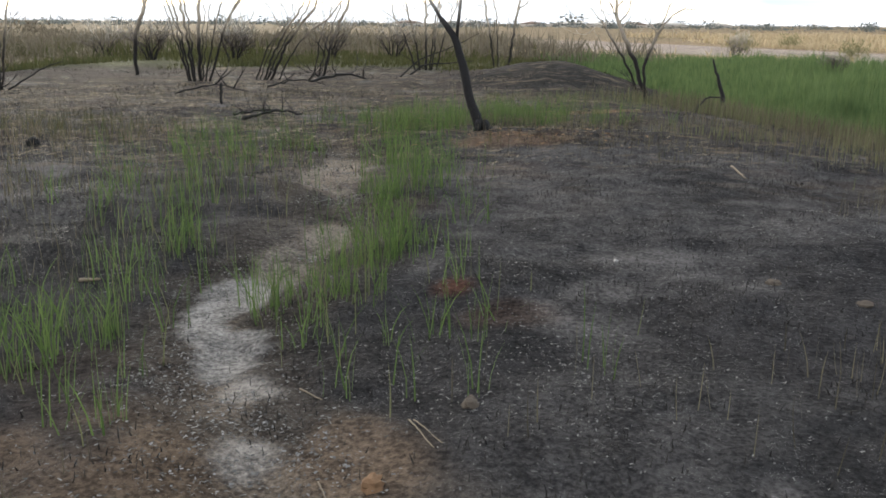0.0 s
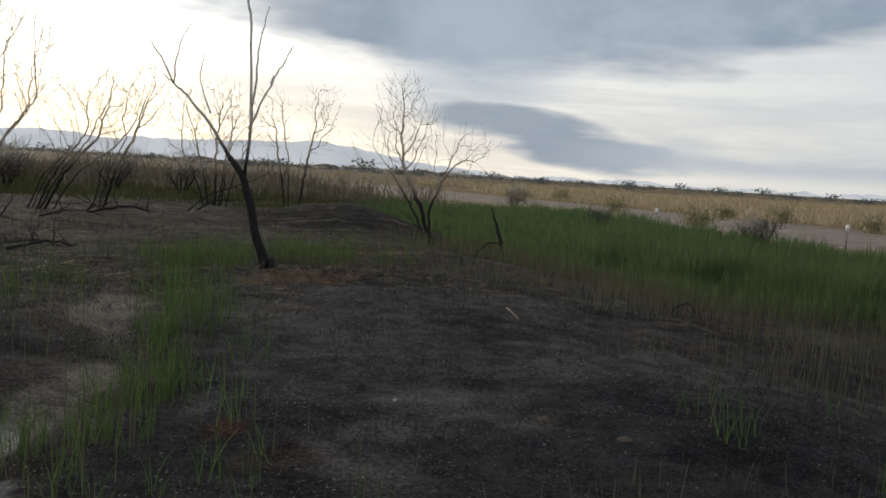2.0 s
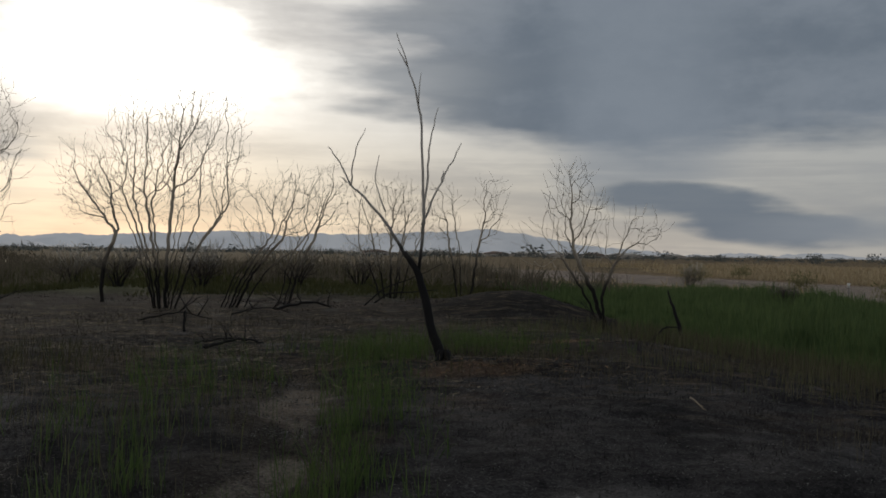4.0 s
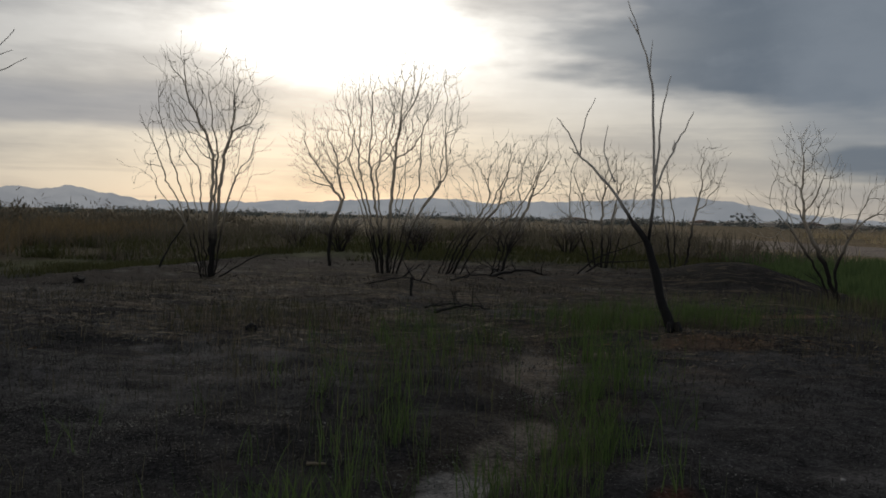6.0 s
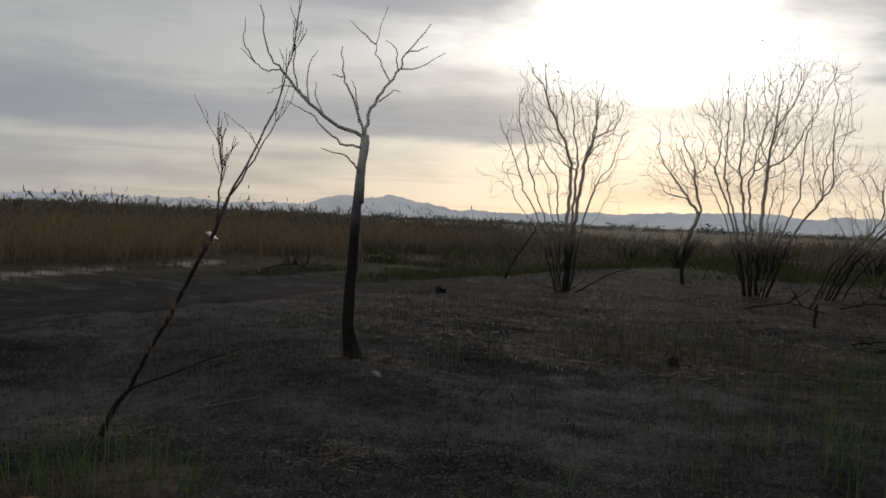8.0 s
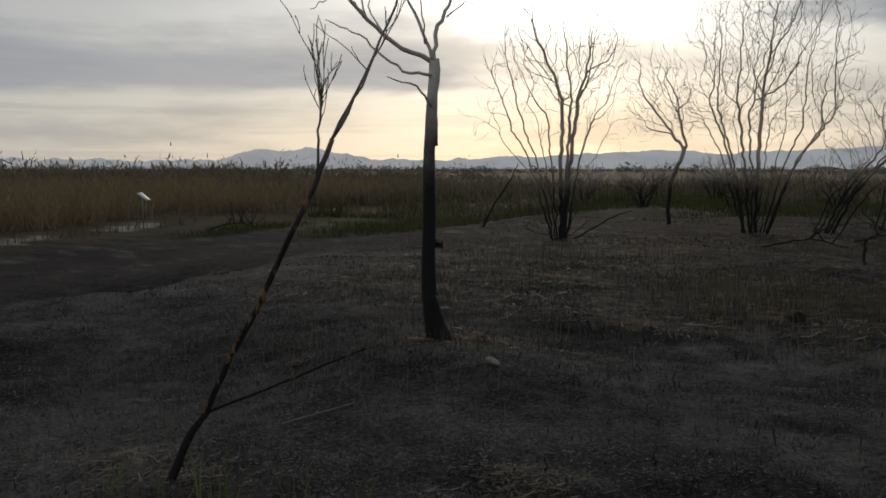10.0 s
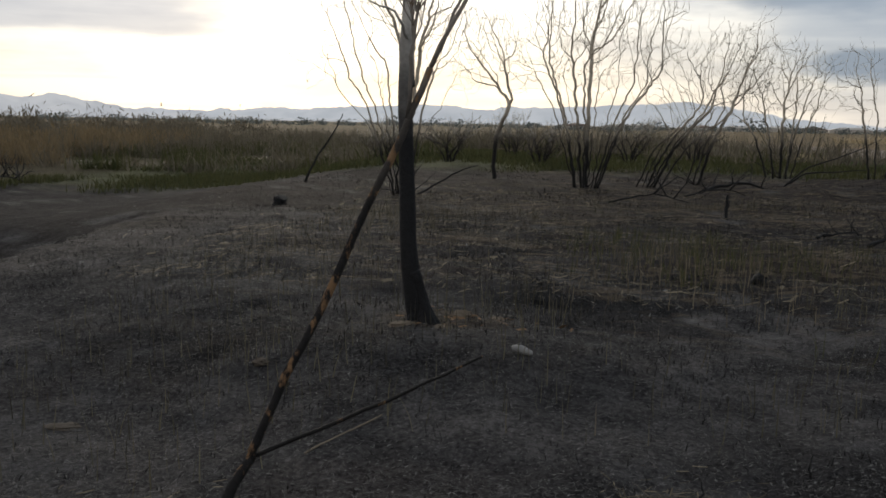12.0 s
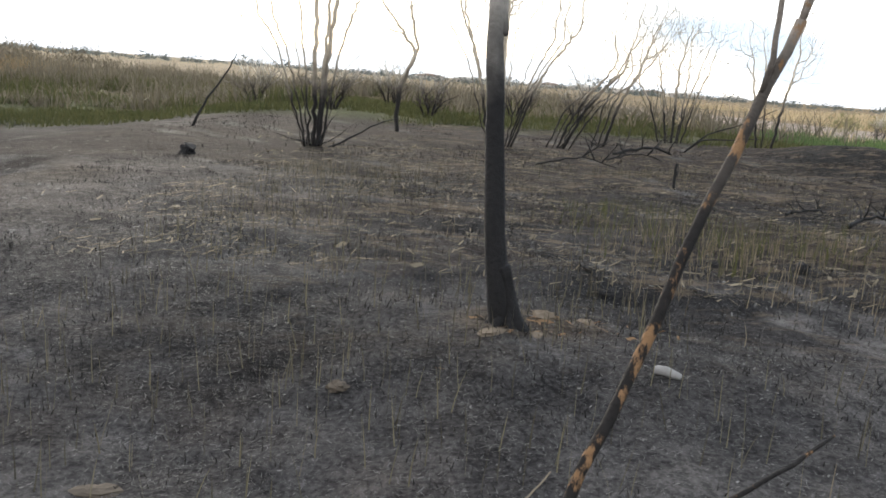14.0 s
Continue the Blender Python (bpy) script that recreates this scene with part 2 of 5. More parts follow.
ASH = blade_material("ash_flecks", (0.012, 0.012, 0.012), (0.28, 0.265, 0.245), 0.0, 1.8)
STONE = plain_material("sandstone", (0.085, 0.068, 0.052), 0.45, 9.0, 0.9, 0.2, 0.01)
PALE_ROCK = plain_material("pale_rock", (0.135, 0.105, 0.075), 0.45, 14.0, 0.9, 0.2, 0.01)
BROWN_STONE = plain_material("brown_stone", (0.17, 0.10, 0.055), 0.35, 12.0, 0.9, 0.2, 0.008)
BONE = plain_material("bleached_bone", (0.22, 0.21, 0.197), 0.45, 20.0, 0.7, 0.3, 0.004)
PALE_STICK = plain_material("pale_stick", (0.20, 0.16, 0.115), 0.45, 25.0, 0.85, 0.2, 0.002)
CHAR = plain_material("charcoal", (0.015, 0.014, 0.014), 0.5, 20.0, 0.8, 0.3, 0.01)
WHITE = plain_material("white_paint", (0.78, 0.77, 0.74), 0.08, 10.0, 0.5, 0.4)
METAL = plain_material("weathered_steel", (0.22, 0.20, 0.18), 0.25, 15.0, 0.5, 0.5)
HOUSE = plain_material("pale_stucco", (0.55, 0.50, 0.44), 0.12, 0.5, 0.9, 0.2)
ROOF = plain_material("tile_roof", (0.26, 0.19, 0.15), 0.2, 0.8, 0.9, 0.2)
PANE = plain_material("dark_pane", (0.05, 0.06, 0.07), 0.1, 1.0, 0.15, 0.5)
# the mountains glow by themselves; their haze is mixed into these tones
MOUNTAIN = far_glow_material("hazy_mountain", (0.245, 0.262, 0.285), (0.29, 0.305, 0.325), 0.006)
MOUNTAIN_NEAR = far_glow_material("hazy_foothill", (0.255, 0.265, 0.282), (0.30, 0.308, 0.32), 0.01)
# greyed and lightened: the haze over distant trees is put into the colour
FAR_TREES = blade_material("hazy_far_foliage", (0.105, 0.118, 0.112), (0.19, 0.20, 0.185), 0.2)
DRY_REED = blade_material("dry_reed", (0.105, 0.082, 0.044), (0.31, 0.225, 0.13), 0.25)


# ---------------------------------------------------------------- the lie of the land
def smooth(x, lo, hi):
    t = np.clip((np.asarray(x, float) - lo) / (hi - lo), 0, 1)
    return t * t * (3 - 2 * t)


LATTICE = np.random.RandomState(5).rand(256, 256)


def grain(x, y, size, shift=0.0):
    """Smooth value noise in 0..1 with features of that size."""
    x, y = np.asarray(x, float) / size + 40.3 + shift, np.asarray(y, float) / size + 61.7 + shift * 1.7
    i, j = np.floor(x).astype(int), np.floor(y).astype(int)
    u, v = x - i, y - j
    u, v = u * u * (3 - 2 * u), v * v * (3 - 2 * v)
    i0, i1, j0, j1 = i % 256, (i + 1) % 256, j % 256, (j + 1) % 256
    return (LATTICE[i0, j0] * (1 - u) + LATTICE[i1, j0] * u) * (1 - v) + (LATTICE[i0, j1] * (1 - u) + LATTICE[i1, j1] * u) * v


def along(x, y, line):
    """Distance to a broken line."""
    x, y = np.asarray(x, float), np.asarray(y, float)
    best = np.full(x.shape, 1e9)
    for (ax, ay), (bx, by) in zip(line, line[1:]):
        dx, dy = bx - ax, by - ay
        t = np.clip(((x - ax) * dx + (y - ay) * dy) / (dx * dx + dy * dy), 0, 1)
        best = np.minimum(best, np.hypot(x - ax - t * dx, y - ay - t * dy))
    return best


def heap(x, y, cx, cy, sx, sy):
    return np.exp(-((np.asarray(x, float) - cx) / sx) ** 2 - ((np.asarray(y, float) - cy) / sy) ** 2)


TRAIL = [(-0.5, 2.0), (-0.55, 2.5), (-0.68, 2.96), (-0.95, 3.56), (-1.09, 4.24), (-1.2, 4.8), (-0.97, 5.2), (-0.74, 5.9), (-0.88, 7.4), (-1.05, 9.3), (-1.4, 11.0)]


def ledge(y):
    """How far left the broken edge of the hollow lies."""
    return np.interp(y, [6, 7.9, 8.3, 9.4, 10.6, 12, 13.6, 15], [12.6, 11.2, 10.6, 10.8, 11.2, 11.4, 11.6, 12.2])


def height(x, y):
    x, y = np.asarray(x, float), np.asarray(y, float)
    near = smooth(np.hypot(x + 3, y - 5), 60, 25)
    h = 0.02 + 0.20 * smooth(y, 3.0, 9.0) - 0.16 * smooth(y, 11, 19)
    h = h - 0.62 * smooth(x, 2.6, 8.8) - 0.95 * smooth(-x, 11.5, 20.0)
    h = h + 0.08 * heap(x, y, -9.6, 10.2, 2.0, 3.5) - 0.45 * heap(x, y, -14.0, 10.5, 2.6, 4.0) + 0.10 * heap(x, y, -6.2, 6.8, 1.0, 0.9) - 0.16 * heap(x, y, -8.8, 5.6, 1.6, 1.6)
    h = h + 0.12 * heap(x, y, 0.9, 10.2, 1.3, 0.9) - 0.06 * np.exp(-(along(x, y, TRAIL) / 0.35) ** 2) + 0.10 * heap(x, y, 0.1, 4.9, 0.5, 0.4)
    h = h + 0.50 * heap(x, y, 3.0, 24.0, 1.9, 3.0)
    h = h * smooth(np.hypot(x, y), 400, 60) - 0.7 * smooth(y, 30, 80) * (1 - smooth(np.abs(x), 6, 20))
    led = -x - ledge(y) + 0.45 * (grain(x, y, 0.9, 12) - 0.5) + 0.15 * (grain(x, y, 0.3, 14) - 0.5)
    h = h + (0.06 * smooth(led, -1.6, 0.0) - 0.36 * smooth(led, 0, 0.35)) * smooth(y, 6.0, 8.0) * smooth(y, 15.5, 12.5) * smooth(led, 7, 3)
    h = h + near * (0.10 * (grain(x, y, 2.2) - 0.5) + 0.06 * (grain(x, y, 0.6, 3) - 0.5) + 0.034 * (grain(x, y, 0.19, 7) - 0.5))
    return h


def at_ground(x, y):
    return float(height(np.array([x]), np.array([y]))[0])


def reed_near(x, y):
    """How far a place lies beyond the near edge of the reed bed."""
    edge = np.interp(y, [0, 5, 8.5, 9.8, 11.2, 13.1, 18, 24, 32, 40], [14.0, 13.0, 11.6, 10.3, 8.7, 7.2, 5.6, 5.6, 5.0, 3.6])
    return x - edge - 0.8 * (grain(x, y, 1.3, 2) - 0.5)


def reed_far(x, y):
    edge = np.interp(y, [0, 8, 15, 22, 30, 45, 60], [17, 18.5, 18, 17, 17, 18, 14])
    return edge - x


def soils(x, y):
    """Base colour of the soil, from place."""
    x, y = np.asarray(x, float), np.asarray(y, float)
    def lay(col, m, c):
        return col * (1 - m[:, None]) + np.array(c) * m[:, None]
    n1, n2, n3 = grain(x, y, 0.9, 1), grain(x, y, 0.3, 4), grain(x, y, 3.5, 6)
    rag = 0.5 * (n1 - 0.5) + 0.5 * (n2 - 0.5)
    col = np.tile(np.array([0.0350, 0.0335, 0.0340]), (len(x), 1))
    col = lay(col, (0.6 - 0.35 * smooth(y, 8, 12)) * smooth(n3 + rag, 0.45, 0.8), (0.085, 0.081, 0.079))                                  # grey ash
    col = lay(col, 0.55 * smooth(grain(x, y, 0.75, 31) + 0.6 * (n2 - 0.5), 0.62, 0.85), (0.016, 0.016, 0.0165))                 # charcoal
    col = lay(col, 0.40 * smooth(grain(x, y, 1.1, 33) + 0.6 * (n2 - 0.5), 0.58, 0.85), (0.068, 0.051, 0.041))                 # singed brown earth
    col = lay(col, 0.55 * smooth(heap(x, y, -10.0, 10.8, 2.6, 4.5) + rag * 0.5, 0.3, 0.75), (0.095, 0.088, 0.083))
    led = -x - ledge(y) + 0.3 * rag
    col = lay(col, 0.6 * smooth(led, -2.4, -0.3) * smooth(led, 0.05, -0.05) * smooth(y, 6, 8) * smooth(y, 15, 12), (0.125, 0.112, 0.10))
    col = lay(col, 0.85 * smooth(led, 0.0, 0.15) * smooth(led, 13.0, 9.0) * smooth(y, 6, 8) * smooth(y, 29, 24) * smooth(led, 0.0, 0.1 + 0.35 * np.maximum(y - 13, 0.01)), (0.040, 0.036, 0.034))            # black hollow
    col = lay(col, 0.5 * smooth(grain(x, y, 1.7, 9) + rag * 0.6, 0.62, 0.85) * smooth(y, 8, 12) * smooth(led, 0.3, -0.3), (0.07, 0.058, 0.042))  # singed straw
    col = lay(col, 0.45 * smooth(heap(x, y, -7.0, 6.0, 3.5, 2.4) + rag, 0.3, 0.8), (0.082, 0.078, 0.076))
    col = lay(col, 0.45 * smooth(heap(x, y, 0.9, 2.9, 1.1, 0.9) + rag, 0.3, 0.8), (0.085, 0.082, 0.08))
    col = lay(col, 0.78 * smooth(y + 3.0 * rag, 11.5, 16.5) * smooth(np.abs(x + 3), 13, 9), (0.032, 0.0265, 0.0225))              # dark soil under the shrubs
    for cx, cy, sx, sy in ((-7.1, 8.7, 1.0, 0.7), (-7.9, 6.9, 1.1, 0.6), (-5.6, 8.2, 0.9, 0.5), (0.25, 3.75, 0.7, 0.45), (1.6, 2.7, 0.8, 0.5), (2.6, 7.0, 1.2, 0.8)):
        col = lay(col, 0.65 * smooth(heap(x, y, cx, cy, sx, sy) + 1.7 * rag, 0.3, 0.9), (0.0165, 0.0165, 0.0175))          # black char
    for cx, cy, sx, sy in ((-9.1, 8.6, 1.2, 0.9), (-7.7, 9.6, 0.9, 0.35), (0.85, 3.9, 0.35, 0.6), (1.45, 5.0, 0.6, 0.5), (-2.9, 6.9, 0.9, 0.4), (-6.4, 5.9, 0.9, 0.5), (-4.7, 6.6, 0.9, 0.6), (-5.2, 5.4, 0.6, 0.4), (-3.4, 6.2, 0.9, 0.5)):
        col = lay(col, 0.42 * smooth(heap(x, y, cx, cy, sx, sy) + 2.0 * rag, 0.3, 0.95), (0.105, 0.100, 0.097))          # pale ash
    d = along(x, y, TRAIL)
    col = lay(col, smooth(0.75 + 0.9 * rag - d, 0.0, 0.35) * smooth(-y, -13, -9) * 0.4, (0.085, 0.068, 0.05))
    col = lay(col, 0.85 * smooth(heap(x, y, -1.2, 2.5, 0.75, 0.75) + 0.9 * rag, 0.35, 0.75), (0.125, 0.091, 0.063))
    col = lay(col, 0.8 * smooth(heap(x, y, -0.3, 2.85, 0.38, 0.42) + rag, 0.35, 0.8), (0.16, 0.118, 0.083))
    col = lay(col, smooth(0.24 - 0.06 * smooth(y, 4.6, 5.4) + 0.5 * rag - d, 0.0, 0.2) * smooth(-y, -12, -8) * 0.75, (0.19, 0.155, 0.12))
    sand = np.maximum(heap(x, y, -1.02, 5.3, 0.16, 0.40), heap(x, y, -0.80, 5.9, 0.13, 0.42))
    col = lay(col, 0.8 * smooth(sand * (1 + 2.4 * rag), 0.2, 0.5), (0.205, 0.178, 0.148))
    ash = np.maximum(heap(x, y, -1.17, 4.55, 0.23, 0.55), heap(x, y, -0.99, 3.9, 0.19, 0.42))
    col = lay(col, smooth(ash * (1 + 2.4 * rag), 0.33, 0.45), (0.27, 0.255, 0.236))          # white ash on the trail
    col = lay(col, 0.6 * smooth(np.maximum(heap(x, y, -0.69, 3.1, 0.16, 0.45), heap(x, y, -0.83, 3.5, 0.15, 0.3)) * (1 + 3.0 * rag), 0.3, 0.55), (0.36, 0.335, 0.305))
    col = lay(col, 0.7 * smooth(heap(x, y, -0.92, 8.0, 0.32, 1.0) * (1 + 2.2 * rag), 0.25, 0.7), (0.22, 0.185, 0.15))
    col = lay(col, 0.8 * smooth(heap(x, y, 1.0, 9.7, 1.0, 0.55) + rag, 0.4, 0.8), (0.105, 0.066, 0.042))            # leaf litter round the tree
    col = lay(col, 0.8 * smooth(heap(x, y, 2.4, 13.9, 0.9, 0.5) + rag, 0.4, 0.8), (0.20, 0.13, 0.08))
    col = lay(col, 0.85 * smooth(heap(x, y, 0.05, 4.62, 0.22, 0.2) + rag, 0.45, 0.85), (0.10, 0.046, 0.03))
    col = lay(col, 0.55 * smooth(heap(x, y, 0.22, 4.25, 0.35, 0.25) + rag, 0.4, 0.8), (0.072, 0.048, 0.036))
    col = lay(col, 0.5 * smooth(heap(x, y, -6.5, 7.3, 0.5, 0.35) * (1 + 2 * rag), 0.35, 0.8), (0.10, 0.078, 0.056))
    col = lay(col, 0.6 * smooth(heap(x, y, -6.2, 4.0, 0.8, 0.8) + rag, 0.5, 0.9), (0.14, 0.10, 0.06))
    col = lay(col, 0.9 * smooth(heap(x, y, 2.9, 22.0, 2.6, 4.2) + 0.5 * rag, 0.25, 0.6), (0.020, 0.019, 0.0185))           # charred mound before the reeds
    r = reed_near(x, y)
    col = lay(col, smooth(r, -0.3, 0.8) * smooth(reed_far(x, y), -1, 1), (0.04, 0.05, 0.025))
    beyond = smooth(np.where(x > 3, np.minimum(-reed_far(x, y), y - 8), -9), 0, 3)
    col = lay(col, beyond, (0.26, 0.19, 0.11))
    road = smooth(9.0 + 2 * rag - along(x, y, [(60, 12), (40, 24), (32, 36), (31, 52), (27, 66), (20, 85), (5, 130)]), 0, 1.5)
    col = lay(col, road, (0.33, 0.275, 0.23))
    back = smooth(y - 27 + 3 * rag, 0, 5) * smooth(-x, -4, 0)
    col = lay(col, back, (0.075, 0.08, 0.04))
    col = lay(col, smooth(y, 44, 60) * smooth(-x, -4, 4), (0.12, 0.09, 0.055))
    west = smooth(-x - 24 + 3 * rag, 0, 4)
    col = lay(col, west, (0.072, 0.060, 0.035))
    stretches = (smooth(y + rag, 23.8, 23.2) + smooth(y + rag, 26.3, 26.9) * smooth(y + rag, 30.6, 30.0) + 0.6 * smooth(y, 42.5, 43.5) * smooth(y, 48, 46.5))
    col = lay(col, 0.8 * stretches * smooth(0.85 + 0.9 * rag - along(x, y, [(-24, 8), (-28.5, 20), (-30.5, 28), (-32.5, 42), (-31, 52)]), 0, 0.4), (0.40, 0.375, 0.33))          # pale narrow strips, in three stretches
    col = lay(col, smooth(np.hypot(x, y), 90, 160) * 0.8, (0.20, 0.155, 0.095))
    return col


def link_mesh(name, verts, faces, mat, shade=True):
    me = bpy.data.meshes.new(name)
    me.from_pydata([tuple(v) for v in verts] if not isinstance(verts, np.ndarray) else verts.tolist(), [], faces if isinstance(faces, list) else faces.tolist())
    me.materials.append(mat)
    if shade:
        me.polygons.foreach_set("use_smooth", [True] * len(me.polygons))
    me.update()
    return new(name, me)


def make_ground():
    radii = list(np.arange(0.07, 10.0, 0.07))
    while radii[-1] < 4600:
        radii.append(radii[-1] * 1.04)
    seg = 640
    a = np.linspace(0, 2 * np.pi, seg, endpoint=False)
    r = np.array(radii)[:, None]
    x, y = (-3.0 + r * np.cos(a)).ravel(), (5.0 + r * np.sin(a)).ravel()
    x, y = np.append(x, -3.0), np.append(y, 5.0)
    verts = np.stack([x, y, height(x, y)], 1)
    faces = []
    for i in range(len(radii) - 1):
        o, p = i * seg, (i + 1) * seg
        faces += [(o + j, p + j, p + (j + 1) % seg, o + (j + 1) % seg) for j in range(seg)]
    faces += [(len(x) - 1, j, (j + 1) % seg) for j in range(seg)]
    ob = link_mesh("ground", verts, faces, GROUND)
    attr = ob.data.color_attributes.new("soil", "FLOAT_COLOR", "POINT")
    attr.data.foreach_set("color", np.hstack([soils(x, y), np.ones((len(x), 1))]).ravel())
    tagged(ob, "charred black soil with grey ash, sandy trail and dry fields", "ground", kind="structure")


make_ground()


# ---------------------------------------------------------------- tools for plants
class Mesh:
    """Collects tubes and blades into one mesh."""

    def __init__(self):
        self.v, self.f = [], []

    def tube(self, pts, radii, sides=6, wobble=0.0):
        pts = [Vector(p) for p in pts]
        base, n = len(self.v), len(pts)
        side = Vector((1, 0, 0))
        for i, p in enumerate(pts):
            d = (pts[min(i + 1, n - 1)] - pts[max(i - 1, 0)]).normalized()
            side = (side - d * side.dot(d))
            side = side.normalized() if side.length > 1e-4 else d.orthogonal().normalized()
            up = d.cross(side)
            for s in range(sides):
                w = 2 * math.pi * s / sides
                k = radii[i] * (1 + (random.uniform(-wobble, wobble) if wobble else 0))
                self.v.append(p + side * (math.cos(w) * k) + up * (math.sin(w) * k))
        for i in range(n - 1):
            a, b = base + i * sides, base + (i + 1) * sides
            for s in range(sides):
                t = (s + 1) % sides
                self.f.append((a + s, a + t, b + t, b + s))
        self.f.append(tuple(range(base + sides - 1, base - 1, -1)))
        self.f.append(tuple(range(base + (n - 1) * sides, base + n * sides)))

    def blob(self, centre, size, rough=0.25, rings=6, segs=9, seed=0):
        rnd = random.Random(seed)
        base = len(self.v)
        c = Vector(centre)
        for i in range(1, rings):
            th = math.pi * i / rings
            for j in range(segs):
                ph = 2 * math.pi * j / segs
                k = 1 + rnd.uniform(-rough, rough)
                self.v.append(c + Vector((size[0] * k * math.sin(th) * math.cos(ph), size[1] * k * math.sin(th) * math.sin(ph), size[2] * k * math.cos(th))))
        self.v += [c + Vector((0, 0, size[2])), c - Vector((0, 0, size[2]))]
        top, bot = len(self.v) - 2, len(self.v) - 1
        for i in range(rings - 2):
            for j in range(segs):
                a, b = base + i * segs + j, base + i * segs + (j + 1) % segs
                self.f.append((a, a + segs, b + segs, b))
        for j in range(segs):
            self.f.append((top, base + j, base + (j + 1) % segs))
            k = base + (rings - 2) * segs
            self.f.append((bot, k + (j + 1) % segs, k + j))

    def box(self, lo, hi):
        base = len(self.v)
        self.v += [Vector((x, y, z)) for z in (lo[2], hi[2]) for y in (lo[1], hi[1]) for x in (lo[0], hi[0])]
        self.f += [tuple(base + i for i in q) for q in ((0, 2, 3, 1), (4, 5, 7, 6), (0, 1, 5, 4), (2, 6, 7, 3), (0, 4, 6, 2), (1, 3, 7, 5))]


def part(name, mesh, mat, parent, label=""):
    ob = link_mesh(name, mesh.v, mesh.f, mat)
    ob.parent = parent
    if label:
        tagged(ob, label)
    return ob


def thing(name, x, y, label, category, group="", sink=0.0, turn=0.0):
    ob = new(name)
    ob.empty_display_size = 0.2
    ob.matrix_world = pose(x, y, at_ground(x, y) - sink, 0, 0, turn)
    return tagged(ob, label, category, group)


def curve_points(pts, steps=4):
    """A smooth line through a few points."""
    p = [Vector(q) for q in pts]
    p = [p[0] * 2 - p[1]] + p + [p[-1] * 2 - p[-2]]
    out = []
    for i in range(1, len(p) - 2):
        for s in range(steps):
            t = s / steps
            out.append(0.5 * (2 * p[i] + (p[i + 1] - p[i - 1]) * t + (2 * p[i - 1] - 5 * p[i] + 4 * p[i + 1] - p[i + 2]) * t * t + (3 * p[i] - p[i - 1] - 3 * p[i + 1] + p[i + 2]) * t ** 3))
    out.append(p[-2])
    return out


def limb(mesh, pts, r0, r1, sides=6, knots=0.012, wobble=0.06, rnd=random):
    line = curve_points(pts)
    n = len(line) - 1
    for i in range(1, n):
        line[i] += Vector([rnd.uniform(-knots, knots) for _ in range(3)])
    mesh.tube(line, [r0 + (r1 - r0) * (i / n) for i in range(n + 1)], sides, wobble)
    return line


def sprig(mesh, start, way, length, r, rnd, levels, bend=0.25, lift=0.25, spread=0.6, kids=4, sides=4, fine=0.0022):
    """A bare branch that forks again and again."""
    p, d = Vector(start), Vector(way).normalized()
    n = max(3, min(8, int(length / 0.14)))
    line, step = [p.copy()], length / n
    for _ in range(n):
        d = (d + Vector((rnd.gauss(0, bend), rnd.gauss(0, bend), rnd.gauss(0, bend) + lift * 0.35))).normalized()
        p = p + d * step
        line.append(p.copy())
    mesh.tube(line, [max(fine, r * (1 - 0.75 * i / n)) for i in range(n + 1)], sides)
    if levels > 0:
        for c in range(kids):
            i = rnd.randint(max(1, n // 3), n)
            d0 = (line[i] - line[i - 1]).normalized()
            w = (d0 + Vector((rnd.gauss(0, spread), rnd.gauss(0, spread), rnd.gauss(0, spread * 0.5) + lift))).normalized()
            sprig(mesh, line[i], w, length * rnd.uniform(0.35, 0.65), max(0.003, r * 0.5), rnd, levels - 1, bend, lift, spread, kids, 3, fine)


def fork(mesh, p, d, length, r, rnd, levels, open_, lift, fine):
    """A wavy bare branch that divides near its end into two or three, and so on upwards."""
    n = max(3, int(length / 0.16))
    line, step, d = [Vector(p)], length / n, Vector(d).normalized()
    wav = Vector((rnd.gauss(0, 1), rnd.gauss(0, 1), 0)) * 0.10
    for i in range(n):
        if i % 2 == 0:
            wav = Vector((rnd.gauss(0, 1), rnd.gauss(0, 1), rnd.gauss(0, 0.5))) * 0.21
        d = (d + wav + Vector((0, 0, lift * 0.10))).normalized()
        line.append(line[-1] + d * step)
    end = 0.70 if levels else 0.45
    mesh.tube(line, [max(fine, r * (1 + (end - 1) * i / n)) for i in range(n + 1)], 5 if r > 0.012 else 3)
    if levels <= 0:
        return
    kids = 2 if rnd.random() < 0.6 else 3
    turn = rnd.uniform(0, 6.28)
    side = d.orthogonal().normalized()
    for c in range(kids):
        i = n if c < 2 else rnd.randint(n // 2, n)
        out = Matrix.Rotation(turn + 6.28 * c / kids + rnd.uniform(-0.5, 0.5), 3, d) @ side
        w = d + out * open_ * rnd.uniform(0.5, 1.2) + Vector((0, 0, lift * 0.35))
        fork(mesh, line[i], w, length * rnd.uniform(0.62, 0.92), max(fine, r * 0.66), rnd, levels - 1, open_, lift, fine)
    if rnd.random() < 0.55:      # a short side shoot
        out = Matrix.Rotation(rnd.uniform(0, 6.28), 3, d) @ side
        fork(mesh, line[rnd.randint(n // 3, n - 1)], d * 0.5 + out * min(0.9, open_ * 2.2), length * rnd.uniform(0.4, 0.8), max(fine, r * 0.45), rnd, min(levels - 1, 1), open_, lift, fine)


